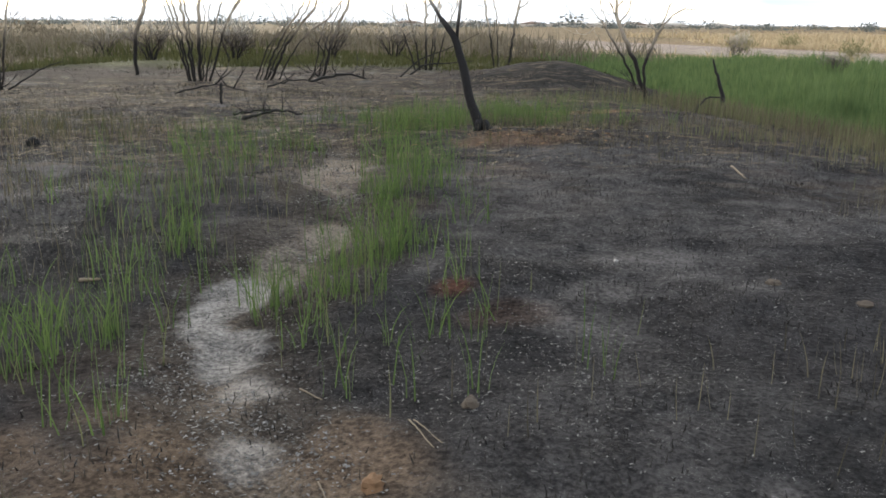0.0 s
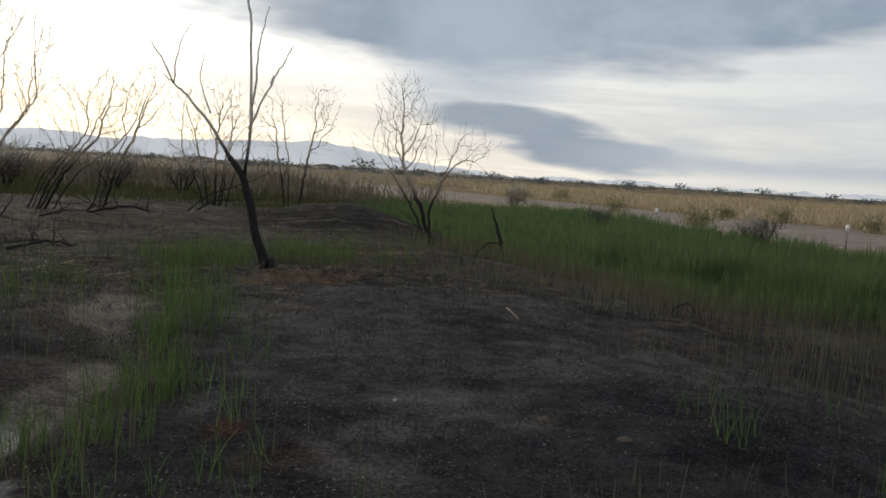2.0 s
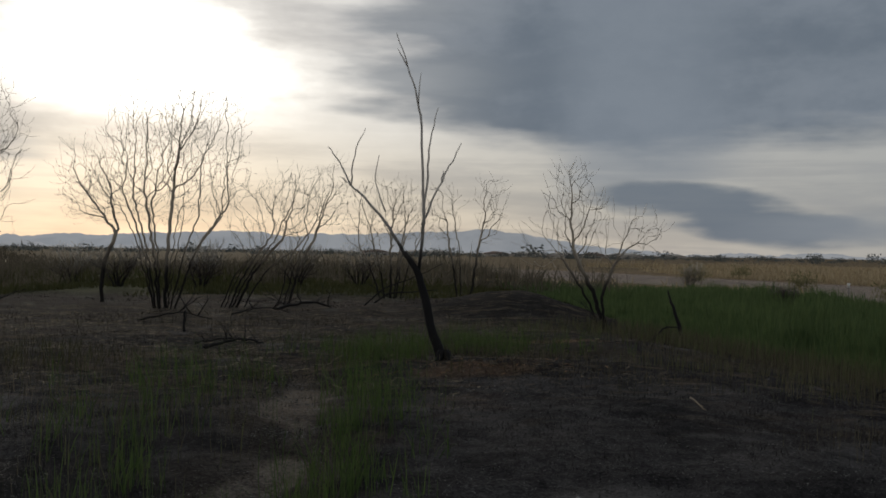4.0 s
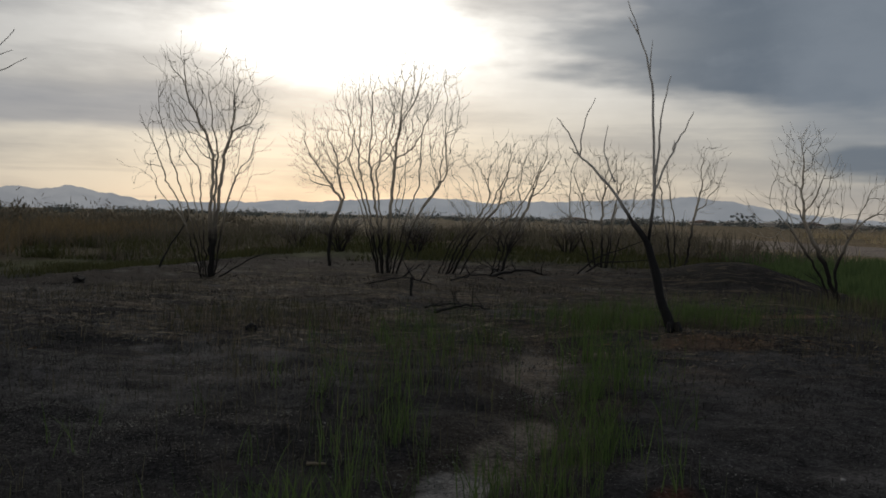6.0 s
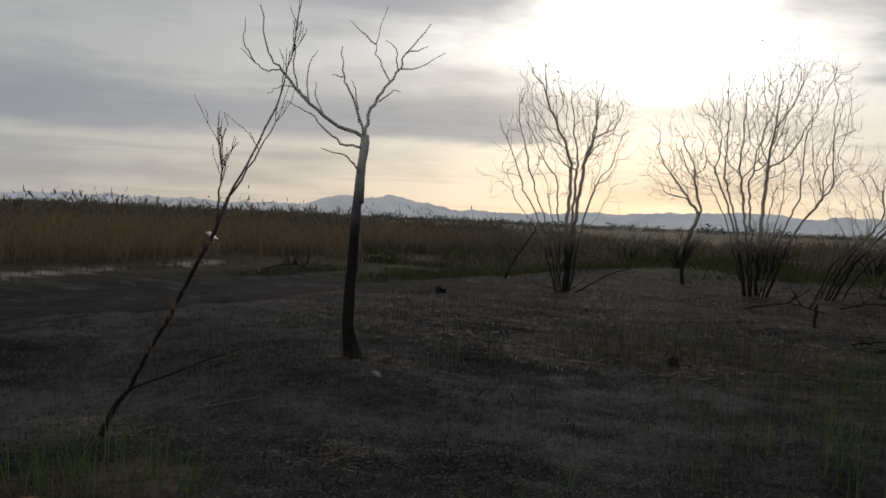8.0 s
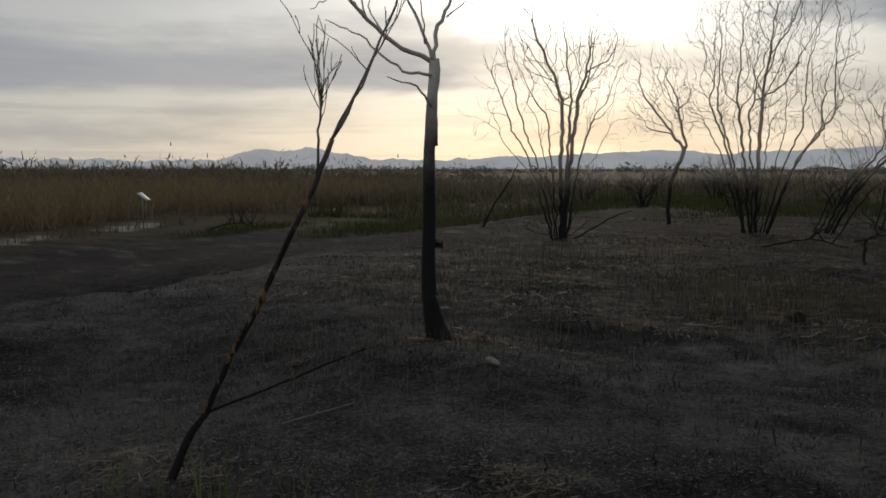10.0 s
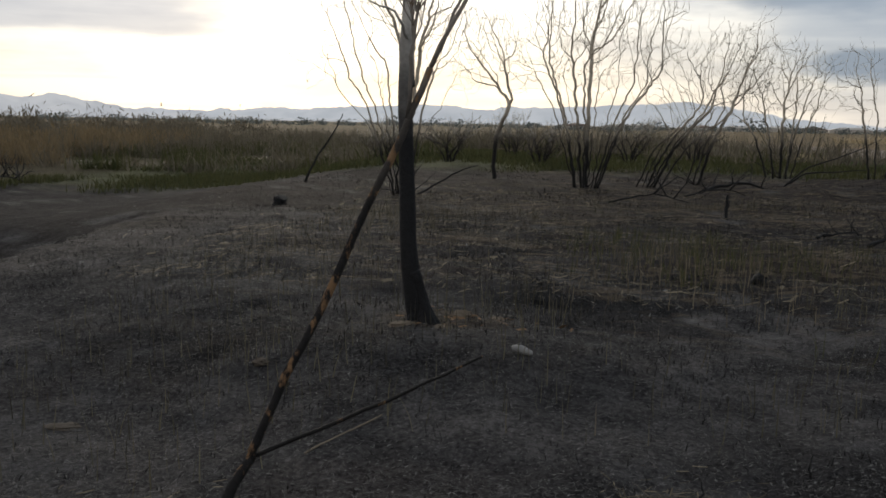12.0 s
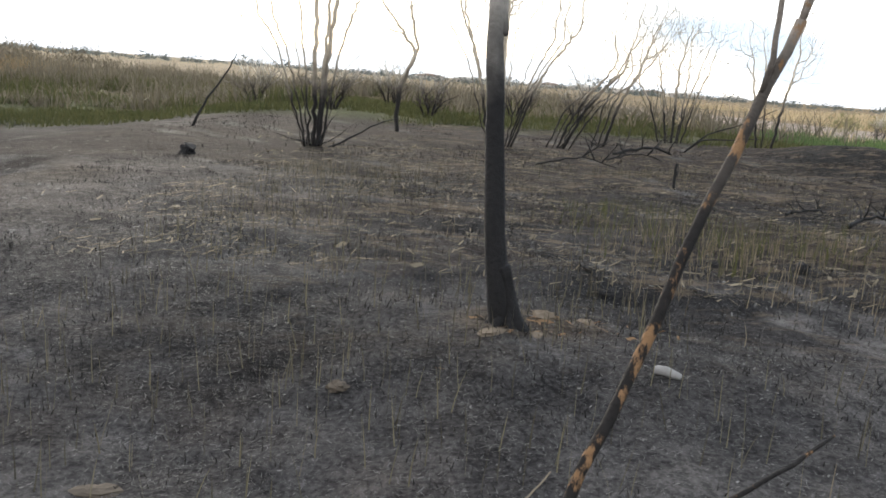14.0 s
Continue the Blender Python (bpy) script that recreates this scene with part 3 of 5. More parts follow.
def bare_shrub(x, y, stems, tall, wide, label, seed, lean=(0.0, 0.0), group="bare burnt shrubs", base_r=0.03, low=3, levels=3, mat=None, open_=0.55, foot_r=0.07, fine=0.004, lift=0.5, side=0.8):
    """Several stems fan out from one root, each with its crown of bare branches."""
    rnd = random.Random(seed)
    ob = thing("bare_shrub", x, y, label, "shrub", group, 0.03)
    for s in range(stems):
        w = 2.4 * s + rnd.uniform(-0.4, 0.4)
        far = math.sqrt((s + 0.4) / stems) * (0.3 if stems == 1 else 1.0)
        c, sn = math.cos(w), math.sin(w)
        fr = foot_r * stems ** 0.5 * (0.3 + 0.7 * far)
        slope = far * wide / tall * 1.05
        h = tall * (0.30 - 0.06 * far) * rnd.uniform(0.85, 1.1)
        jx, jy = rnd.gauss(0, 0.05) * h, rnd.gauss(0, 0.05) * h
        p1 = Vector((c * (fr + slope * h * 0.45) + lean[0] * h * 0.4 + jx, sn * (fr + slope * h * 0.45) + lean[1] * h * 0.4 + jy, h * 0.5))
        p2 = Vector((c * (fr + slope * h * 1.1) + lean[0] * h - jx, sn * (fr + slope * h * 1.1) + lean[1] * h, h))
        r0 = base_r * rnd.uniform(0.75, 1.1)
        m = Mesh()
        line = limb(m, [(c * fr, sn * fr, -0.03), p1, p2], r0, r0 * 0.72, 7, 0.010, 0.06, rnd)
        stem = part("stem", m, mat or CHAR_SHRUB, ob)
        t = Mesh()
        d = (line[-1] - line[-3]).normalized()
        size = (tall - h) * (1.0 - 0.22 * far) / sum(0.77 ** k for k in range(levels + 1))
        for k in range(2):
            o = Vector((-sn, c, 0)) * (0.4 if k else -0.4) + Vector((c, sn, 0)) * rnd.uniform(-0.1, 0.25)
            fork(t, line[-1], d + o * open_, size * rnd.uniform(0.9, 1.1), r0 * 0.62, rnd, levels, open_, lift, fine)
        for k in range(2):
            i = rnd.randint(len(line) // 2, len(line) - 2)
            o = Vector((rnd.gauss(0, 1) + c * 0.6, rnd.gauss(0, 1) + sn * 0.6, 0.2)).normalized()
            fork(t, line[i], d * 0.6 + o * side, size * rnd.uniform(0.5, 0.9), r0 * 0.38, rnd, levels - 1, open_, lift, fine)
        part("crown", t, mat or TWIG, stem)
    for s in range(low):        # dead shoots near the ground
        m = Mesh()
        w = rnd.uniform(0, 6.28)
        sprig(m, (0, 0, 0.02), (math.cos(w), math.sin(w), 0.55), rnd.uniform(0.6, 1.2) * min(1.0, tall / 3), 0.014, rnd, 1, 0.15, 0.2, 0.5, 2, 5)
        part("dead_shoot", m, CHAR, ob)
    return ob


def blades(name, x, y, tall, mat, label, category, seed, width=0.008, bend=0.35, lean=0.15, segs=3, z=None, kind="stuff", cluster=None):
    """Many thin blades, each a tapered strip, at the given places."""
    rs = np.random.RandomState(seed)
    n = len(x)
    z = height(x, y) - 0.01 if z is None else z
    a, b = rs.rand(n) * 2 * np.pi, rs.rand(n) * 2 * np.pi
    tall = np.broadcast_to(tall, n) * (0.65 + 0.5 * rs.rand(n))
    width = np.broadcast_to(width, n) * (0.7 + 0.6 * rs.rand(n))
    b0, bow = lean * rs.randn(n), bend * np.abs(rs.randn(n))
    verts = np.empty((n, 2 * segs + 1, 3))
    for s in range(segs + 1):
        t = s / segs
        out = (b0 * t + bow * t * t) * tall
        up = tall * t * np.sqrt(np.maximum(0.15, 1 - (b0 * t + bow * t) ** 2 * 0.5))
        cx, cy, cz = x + np.cos(a) * out, y + np.sin(a) * out, z + up
        w = width * (1 - 0.55 * t) * 0.5
        if s < segs:
            verts[:, 2 * s] = np.stack([cx - np.cos(b) * w, cy - np.sin(b) * w, cz], 1)
            verts[:, 2 * s + 1] = np.stack([cx + np.cos(b) * w, cy + np.sin(b) * w, cz], 1)
        else:
            verts[:, 2 * segs] = np.stack([cx, cy, cz], 1)
    per = 2 * segs + 1
    quads = [(2 * s, 2 * s + 1, 2 * s + 3, 2 * s + 2) for s in range(segs - 1)]
    base = (np.arange(n) * per)[:, None]
    faces = []
    for q in quads:
        faces += (base + np.array(q)).tolist()
    faces += (base + np.array((2 * segs - 2, 2 * segs - 1, 2 * segs))).tolist()
    ob = link_mesh(name, verts.reshape(-1, 3), faces, mat)
    return tagged(ob, label, category, kind=kind)


def scatter(n, lo, hi, keep, seed):
    """Up to n places in a rectangle; keep(x, y) gives the chance that one stays."""
    rs = np.random.RandomState(seed)
    x, y = rs.uniform(lo[0], hi[0], n), rs.uniform(lo[1], hi[1], n)
    ok = rs.rand(n) < keep(x, y)
    return x[ok], y[ok]


def clumped(x, y, each, spread, seed):
    rs = np.random.RandomState(seed)
    x, y = np.repeat(x, each), np.repeat(y, each)
    return x + rs.randn(len(x)) * spread, y + rs.randn(len(y)) * spread


# ---------------------------------------------------------------- burnt trees
def leaned(pts, away, grow):
    """Tips a tree away: each point moves off along y and out, in step with its height."""
    return [(p[0] * (1 + grow * p[2]), p[1] + away * max(p[2], 0), p[2] * (1 + grow * p[2])) for p in pts]


def tall_burnt_tree():
    """The tree with one trunk that breaks at 2 m and two crooked limbs."""
    ob = thing("burnt_tree", -6.65, 7.17, "charred black tree with broken top and bare crooked limbs", "tree", sink=0.04, turn=35.7)
    m = Mesh()
    limb(m, leaned([(0.0, 0, -0.05), (-0.04, 0, 0.35), (-0.02, 0.04, 1.0), (0.0, 0.06, 1.5), (0.04, 0.05, 2.02)], 0.13, 0.008), 0.060, 0.036, 10, 0.006, 0.07)
    for w in (20, 110, 200, 265, 330):
        c, s = math.cos(radians(w)), math.sin(radians(w))
        limb(m, [(c * 0.01, s * 0.01, 0.26), (c * 0.035, s * 0.035, 0.12), (c * 0.06, s * 0.06, 0.05), (c * 0.12, s * 0.12, -0.04)], 0.012, 0.036, 7, 0.003)
    for w in (300, 325, 350):
        c, s = math.cos(radians(w)), math.sin(radians(w))
        limb(m, [(-0.03, 0, 0.34), (c * 0.012, s * 0.012, 0.19), (c * 0.06, s * 0.06, 0.07), (c * 0.14, s * 0.14, -0.05)], 0.034, 0.042, 9, 0.003)
    trunk = part("trunk", m, CHAR_TALL, ob, "charred black trunk with flared foot")
    m = Mesh()
    limb(m, leaned([(0.022, 0.05, 1.42), (0.036, 0.05, 1.72), (0.06, 0.05, 2.04)], 0.13, 0.008), 0.032, 0.022, 7, 0.008, 0.22)
    part("split_bark", m, CHAR_TALL, trunk, "splintered slab of bark")
    for dx, dz in ((0.012, 0.0), (0.030, 0.05)):
        m = Mesh()
        limb(m, leaned([(0.01 + dx, 0.03, 1.62), (0.016 + dx, 0.03, 1.8), (0.024 + dx, 0.035, 2.0 - dz)], 0.13, 0.008), 0.007, 0.003, 5, 0.003)
        part("splinter", m, CHAR_TALL, trunk)
    def bough(pts, r0, r1, sprigs=(), name="limb"):
        b = Mesh()
        limb(b, leaned(pts, 0.13, 0.008), r0 * 0.78, r1 * 0.72, 7, 0.014)
        o = part(name, b, CHAR_TALL, ob)
        for q in sprigs:
            b = Mesh()
            limb(b, leaned(q, 0.13, 0.008), 0.0075, 0.0030, 5, 0.012)
            part("twig", b, CHAR_TALL, o)
    bough([(0.02, 0.05, 2.02), (-0.27, -0.05, 2.14), (-0.52, -0.2, 2.32), (-0.70, -0.3, 2.54), (-0.81, -0.36, 2.67), (-0.90, -0.42, 3.06)], 0.025, 0.006,
          [[(-0.47, -0.15, 2.28), (-0.57, -0.2, 2.40), (-0.72, -0.1, 2.42), (-0.85, 0.0, 2.36)],
           [(-0.70, -0.3, 2.54), (-0.85, -0.25, 2.52), (-0.95, -0.2, 2.60), (-1.08, -0.2, 2.72)],
           [(-0.95, -0.2, 2.60), (-1.06, -0.1, 2.80), (-1.07, -0.05, 3.02)],
           [(-0.33, -0.08, 2.18), (-0.42, 0.05, 2.38), (-0.43, 0.08, 2.50)],
           [(-0.46, -0.15, 2.27), (-0.50, -0.02, 2.62), (-0.42, 0.05, 2.78)],
           [(-0.57, -0.2, 2.40), (-0.60, -0.32, 2.68), (-0.55, -0.4, 3.10), (-0.5, -0.42, 3.22)]])
    bough([(0.02, 0.02, 1.92), (-0.18, 0.12, 1.96), (-0.36, 0.22, 2.12), (-0.52, 0.3, 2.26), (-0.72, 0.42, 2.36)], 0.016, 0.005)
    bough([(0.02, 0.03, 1.68), (-0.12, -0.10, 1.83), (-0.34, -0.22, 1.88)], 0.014, 0.005)
    bough([(0.03, 0.05, 2.02), (-0.08, 0.12, 2.38), (-0.18, 0.18, 2.58), (-0.20, 0.2, 2.86)], 0.018, 0.006,
          [[(-0.18, 0.18, 2.58), (-0.29, 0.14, 2.58)], [(-0.02, 0.08, 2.15), (-0.05, -0.02, 2.40), (-0.10, -0.06, 2.52)]])
    bough([(0.04, 0.05, 2.02), (0.09, 0.1, 2.28), (0.22, 0.2, 2.50), (0.35, 0.3, 2.70), (0.40, 0.36, 2.86), (0.64, 0.46, 3.18)], 0.023, 0.006,
          [[(0.26, 0.24, 2.55), (0.15, 0.3, 2.76), (0.11, 0.36, 2.93), (0.22, 0.4, 3.32)], [(0.11, 0.36, 2.93), (-0.03, 0.3, 3.02), (-0.14, 0.26, 3.12)],
           [(0.36, 0.3, 2.70), (0.55, 0.24, 2.73), (0.76, 0.16, 2.85)], [(0.40, 0.36, 2.86), (0.62, 0.4, 2.95)],
           [(0.16, 0.15, 2.36), (0.27, 0.1, 2.46), (0.36, 0.08, 2.45)], [(0.33, 0.28, 2.68), (0.30, 0.4, 2.90), (0.20, 0.45, 3.0)]])


def leaning_burnt_tree():
    """The crooked tree on the right bank: a leaning trunk that forks into bare whips."""
    ob = thing("burnt_tree", 0.46, 10.43, "leaning charred tree forked into long bare whips", "tree", sink=0.05)
    m = Mesh()
    limb(m, leaned([(0.03, 0, -0.05), (-0.15, 0.02, 0.46), (-0.29, 0.03, 1.02), (-0.47, 0.05, 1.28)], 0.25, 0.023), 0.068, 0.031, 9, 0.008, 0.08)
    for w in (10, 120, 235, 310):
        c, s = math.cos(radians(w)), math.sin(radians(w))
        limb(m, [(c * 0.03, s * 0.03, 0.15), (c * 0.12, s * 0.12, 0.03), (c * 0.2, s * 0.2, -0.04)], 0.05, 0.02, 6)
    part("trunk", m, CHAR_TALL, ob, "charred black leaning trunk")
    def bough(pts, r0, r1, sprigs=()):
        b = Mesh()
        limb(b, leaned(pts, 0.25, 0.023), r0, r1, 6, 0.012)
        o = part("limb", b, CHAR_TALL, ob)
        for q in sprigs:
            b = Mesh()
            limb(b, leaned(q, 0.25, 0.023), 0.011, 0.004, 5, 0.010)
            part("twig", b, CHAR_TALL, o)
    bough([(-0.47, 0.05, 1.28), (-0.71, 0.1, 1.65), (-0.95, 0.12, 1.92), (-1.11, 0.15, 2.05), (-1.26, 0.15, 2.33), (-1.39, 0.16, 2.50)], 0.022, 0.005,
          [[(-1.11, 0.15, 2.05), (-1.07, 0.1, 2.40), (-0.93, 0.05, 2.72)], [(-0.69, 0.1, 1.75), (-0.82, 0.2, 2.10), (-0.78, 0.3, 2.43)], [(-1.11, 0.15, 2.05), (-1.24, 0.1, 2.15)]])
    bough([(-0.29, 0.03, 1.02), (-0.24, -0.08, 1.68), (-0.27, -0.12, 2.72), (-0.33, -0.14, 3.05), (-0.43, -0.16, 3.40), (-0.57, -0.2, 3.78)], 0.021, 0.005,
          [[(-0.31, -0.13, 2.95), (-0.28, -0.05, 3.36)], [(-0.45, -0.16, 3.42), (-0.56, -0.1, 3.62)]])
    bough([(-0.25, -0.06, 1.50), (-0.20, -0.2, 2.15), (-0.17, -0.25, 2.52), (-0.08, -0.3, 2.92)], 0.016, 0.005)
    bough([(-0.26, -0.04, 1.60), (-0.02, 0.1, 2.12), (0.10, 0.15, 2.35), (0.22, 0.2, 2.58)], 0.015, 0.005, [[(-0.02, 0.1, 2.12), (0.0, 0.2, 2.25)]])


def charred_pole():
    """A thin sapling that leans over the burn, forked at the foot."""
    bx, by = -6.85, 4.64
    ob = thing("leaning_sapling", bx, by, "thin leaning charred sapling with orange scorched bark patches", "sapling", sink=0.03)
    b = Vector((bx, by, at_ground(bx, by) - 0.03))
    def w(*q):
        return [Vector(p) - b for p in q]
    m = Mesh()
    limb(m, w((-6.86, 4.62, b.z - 0.02), (-6.80, 4.70, 0.17), (-6.74, 4.78, 0.30)), 0.023, 0.017, 8, 0.003, 0.08)
    limb(m, w((-6.745, 4.775, 0.29), (-6.71, 4.80, 0.40), (-6.54, 4.91, 0.80), (-6.33, 5.04, 1.30), (-6.20, 5.08, 1.62)), 0.0170, 0.0125, 8, 0.005, 0.08)
    part("trunk", m, CHAR_POLE, ob, "charred pole with peeling orange patches")
    m = Mesh()
    limb(m, w((-6.74, 4.78, 0.30), (-6.45, 4.855, 0.425), (-6.16, 4.94, 0.56), (-5.99, 5.03, 0.635)), 0.0085, 0.0045, 6, 0.003)
    part("limb", m, CHAR_POLE, ob)
    rnd = random.Random(11)
    head = (-6.20, 5.08, 1.62)
    for pts, kids, r0 in (([head, (-6.06, 5.15, 1.92), (-5.93, 5.22, 2.25), (-5.90, 5.28, 2.50), (-5.87, 5.31, 2.70)], 8, 0.0085),
                          ([head, (-6.12, 5.22, 1.88), (-6.05, 5.35, 2.15)], 4, 0.008),
                          ([(-6.275, 5.06, 1.45), (-6.262, 5.055, 1.62), (-6.245, 5.06, 1.80), (-6.262, 5.05, 1.96)], 14, 0.0085)):
        m = Mesh()
        line = limb(m, w(*pts), r0, 0.0035, 6, 0.007)
        o = part("limb", m, CHAR_POLE, ob)
        t = Mesh()
        for _ in range(kids):
            i = rnd.randint(len(line) // 2, len(line) - 1)
            sprig(t, line[i], (line[i] - line[i - 1]) + Vector((rnd.gauss(0, 0.025), rnd.gauss(0, 0.025), 0.03)), rnd.uniform(0.12, 0.27), 0.0034, rnd, 1, 0.12, 0.3, 0.35, 2, 4)
        part("crown", t, CHAR_POLE, o)


tall_burnt_tree()
leaning_burnt_tree()
charred_pole()

# ---------------------------------------------------------------- bare shrubs
def crown_room(lobes, rnd):
    """Places that twigs grow towards: each lobe is (x, y, z, half width, half depth, half height, how many)."""
    out = []
    for cx, cy, cz, rx, ry, rz, n in lobes:
        while n > 0:
            p = Vector((rnd.uniform(-1, 1), rnd.uniform(-1, 1), rnd.uniform(-1, 1)))
            if 0.15 < p.length < 1:
                out.append((cx + rx * p.x, cy + ry * p.y, cz + rz * p.z))
                n -= 1
    return np.array(out)


def grow(stems, room, step, reach, rnd, up=0.25, crook=0.22):
    """Branches that grow from the stems towards free places in the crown. Gives points, parents and the stem of each."""
    pts, parent, owner, kids = [], [], [], []

    def add(p, q, o):
        pts.append(np.array(p, float))
        parent.append(q)
        owner.append(o)
        kids.append(0)
        return len(pts) - 1

    for o, line in enumerate(stems):
        q = -1
        for p in line:
            q = add(p, q, o)
    near, who = np.full(len(room), 1e9), np.zeros(len(room), int)

    def look_at(lo):
        for i in range(lo, len(pts)):
            d = np.linalg.norm(room - pts[i], axis=1) + (3.0 if pts[i][2] < low else 0.0)      # no twigs low on the stems
            m = d < near
            near[m], who[m] = d[m], i

    low = min(line[-1][2] for line in stems) * 0.38
    look_at(0)
    for _ in range(70):
        live = near > reach
        if not live.any():
            break
        start = len(pts)
        for i in np.unique(who[live]):
            if kids[i] > 3:
                near[who == i] = 0
                continue
            way = room[live & (who == i)] - pts[i]
            way = (way / np.linalg.norm(way, axis=1)[:, None]).mean(0)
            if parent[i] >= 0:
                way = way / (np.linalg.norm(way) + 1e-6) + 0.55 * (pts[i] - pts[parent[i]]) / step
            way = way / (np.linalg.norm(way) + 1e-6) + np.array([rnd.gauss(0, crook), rnd.gauss(0, crook), rnd.gauss(0, crook) + up])
            add(pts[i] + way / np.linalg.norm(way) * step, i, owner[i])
            kids[i] += 1
        look_at(start)
    return pts, parent, owner


def grown_shrub(x, y, label, seed, stems, lobes, base_r=0.04, fine=0.0031, step=0.12, reach=0.15, up=0.25, crook=0.22, tip=0.22, group="bare burnt shrubs", shoots=3, arms=(), thick=0.0115):
    """A bare shrub: stems given by foot, knee and head, and a crown that fills its lobes with twigs."""
    rnd = random.Random(seed)
    ob = thing("bare_shrub", x, y, label, "shrub", group, 0.03)
    lines = []
    for foot, knee, head in list(stems) + [stem for stem, lobe in arms]:
        line = curve_points([(foot[0], foot[1], -0.04), knee, head], max(4, int((Vector(head) - Vector(foot + (0,))).length / step / 2)))
        for p in line[1:]:
            p += Vector((rnd.gauss(0, 0.014), rnd.gauss(0, 0.014), 0))
        lines.append([tuple(p) for p in line])
    pts, parent, owner = grow(lines[:len(stems)], crown_room(lobes, rnd), step, reach, rnd, up, crook)
    for i, (stem, lobe) in enumerate(arms):          # low side arms, each with twigs of its own
        p, q, _ = grow([lines[len(stems) + i]], crown_room([lobe], rnd), step, reach, rnd, up, crook)
        parent += [k + len(pts) if k >= 0 else -1 for k in q]
        owner += [len(stems) + i] * len(p)
        pts += p
    kids = [[] for _ in pts]
    for i, q in enumerate(parent):
        if q >= 0:
            kids[q].append(i)
    for i in [i for i in range(len(pts)) if not kids[i]]:          # twig ends
        d = Vector(pts[i] - pts[parent[i]]).normalized()
        for _ in range(rnd.choice((1, 2, 2))):
            q, w = i, d.copy()
            for _ in range(rnd.choice((1, 2, 2, 3))):
                w = (w + Vector((rnd.gauss(0, 0.3), rnd.gauss(0, 0.3), rnd.gauss(0, 0.25) + 0.35))).normalized()
                pts.append(pts[q] + np.array(w) * tip * rnd.uniform(0.4, 0.9))
                parent.append(q)
                owner.append(owner[i])
                kids.append([])
                kids[q].append(len(pts) - 1)
                q = len(pts) - 1
    flow = [1.0] * len(pts)
    for i in range(len(pts) - 1, -1, -1):
        if kids[i]:
            flow[i] = sum(flow[c] for c in kids[i])
    top = max(flow)
    power = math.log(base_r / fine) / math.log(top)
    radius = [fine * f ** power for f in flow]
    meshes = [(Mesh(), Mesh()) for _ in lines]
    for i in range(len(pts)):
        q = parent[i]
        main = q >= 0 and max(kids[q], key=lambda c: flow[c]) == i
        if main and (radius[i] > thick) == (radius[q] > thick):
            continue
        chain, j = ([q] if q >= 0 else []) + [i], i
        while kids[j]:
            c = max(kids[j], key=lambda c: flow[c])
            if (radius[c] > thick) != (radius[i] > thick):
                break
            chain.append(c)
            j = c
        if len(chain) < 2:
            continue
        r = [radius[c] for c in chain]
        r[0] = min(r[0], r[1] * 1.25) if q >= 0 else r[0] * 1.15
        stem, crown = meshes[owner[i]]
        big = radius[i] > thick
        (stem if big else crown).tube([pts[c] for c in chain], r, 7 if r[0] > 0.02 else 5 if big else 3, 0.07 if big else 0.0)
    for stem, crown in meshes:
        o = part("stem", stem, CHAR_SHRUB, ob)
        if crown.v:
            part("crown", crown, TWIG, o)
    for _ in range(shoots):        # dead shoots near the ground
        m = Mesh()
        w = rnd.uniform(0, 6.28)
        sprig(m, (0, 0, 0.02), (math.cos(w), math.sin(w), 0.6), rnd.uniform(0.5, 1.1), 0.014, rnd, 1, 0.15, 0.2, 0.5, 2, 5)
        part("dead_shoot", m, CHAR, ob)
    return ob


def fan(n, foot, spread, height_, seed, lean=0.0, depth=0.6):
    """Stems that rise from one root and part like a fan."""
    rnd = random.Random(seed)
    out = []
    for i in range(n):
        u = (i + 0.5) / n * 2 - 1 + rnd.uniform(-0.12, 0.12)
        v = rnd.uniform(-1, 1) * depth
        h = height_ * rnd.uniform(0.85, 1.15)
        out.append(((u * foot, v * foot), (u * (foot * 0.6 + spread * 0.45) + lean * 0.42, v * spread * 0.45, h * 0.5), (u * spread + lean, v * spread, h * (1.0 - 0.2 * abs(u)))))
    return out


grown_shrub(-9.33, 18.6, "tall bare shrub, charred at the foot, pale twigs above", 24, fan(7, 0.15, 0.80, 2.9, 3, -0.08),
            [(-0.70, 0.0, 3.85, 0.58, 0.7, 1.35, 470), (0.50, 0.1, 3.6, 0.80, 0.8, 1.5, 640), (-0.1, 0.0, 2.6, 0.8, 0.6, 0.8, 110)], 0.040,
            arms=[(((-0.14, 0.02), (-0.60, 0.05, 1.2), (-1.15, 0.1, 1.85)), (-1.55, 0.1, 2.35, 0.45, 0.3, 0.40, 26)), (((-0.12, -0.05), (-0.60, -0.1, 1.5), (-1.05, -0.1, 2.3)), (-1.40, -0.1, 3.1, 0.40, 0.3, 0.75, 40)),
                  (((0.14, 0.0), (0.45, -0.1, 1.2), (0.80, -0.15, 1.75)), (1.12, -0.15, 2.2, 0.38, 0.3, 0.32, 16))])
grown_shrub(-5.9, 21.6, "large bare many-stemmed shrub with charred stems", 22, fan(12, 0.26, 1.40, 2.9, 5),
            [(0.25, 0.0, 4.15, 1.75, 1.4, 1.65, 1300), (0.0, 0.1, 2.9, 1.9, 1.2, 0.9, 420), (-1.5, 0.0, 2.6, 0.5, 0.5, 0.6, 50)], 0.043,
            arms=[(((0.26, 0.0), (0.80, 0.1, 1.5), (1.35, 0.1, 2.4)), (1.85, 0.1, 3.1, 0.45, 0.3, 0.50, 40))])
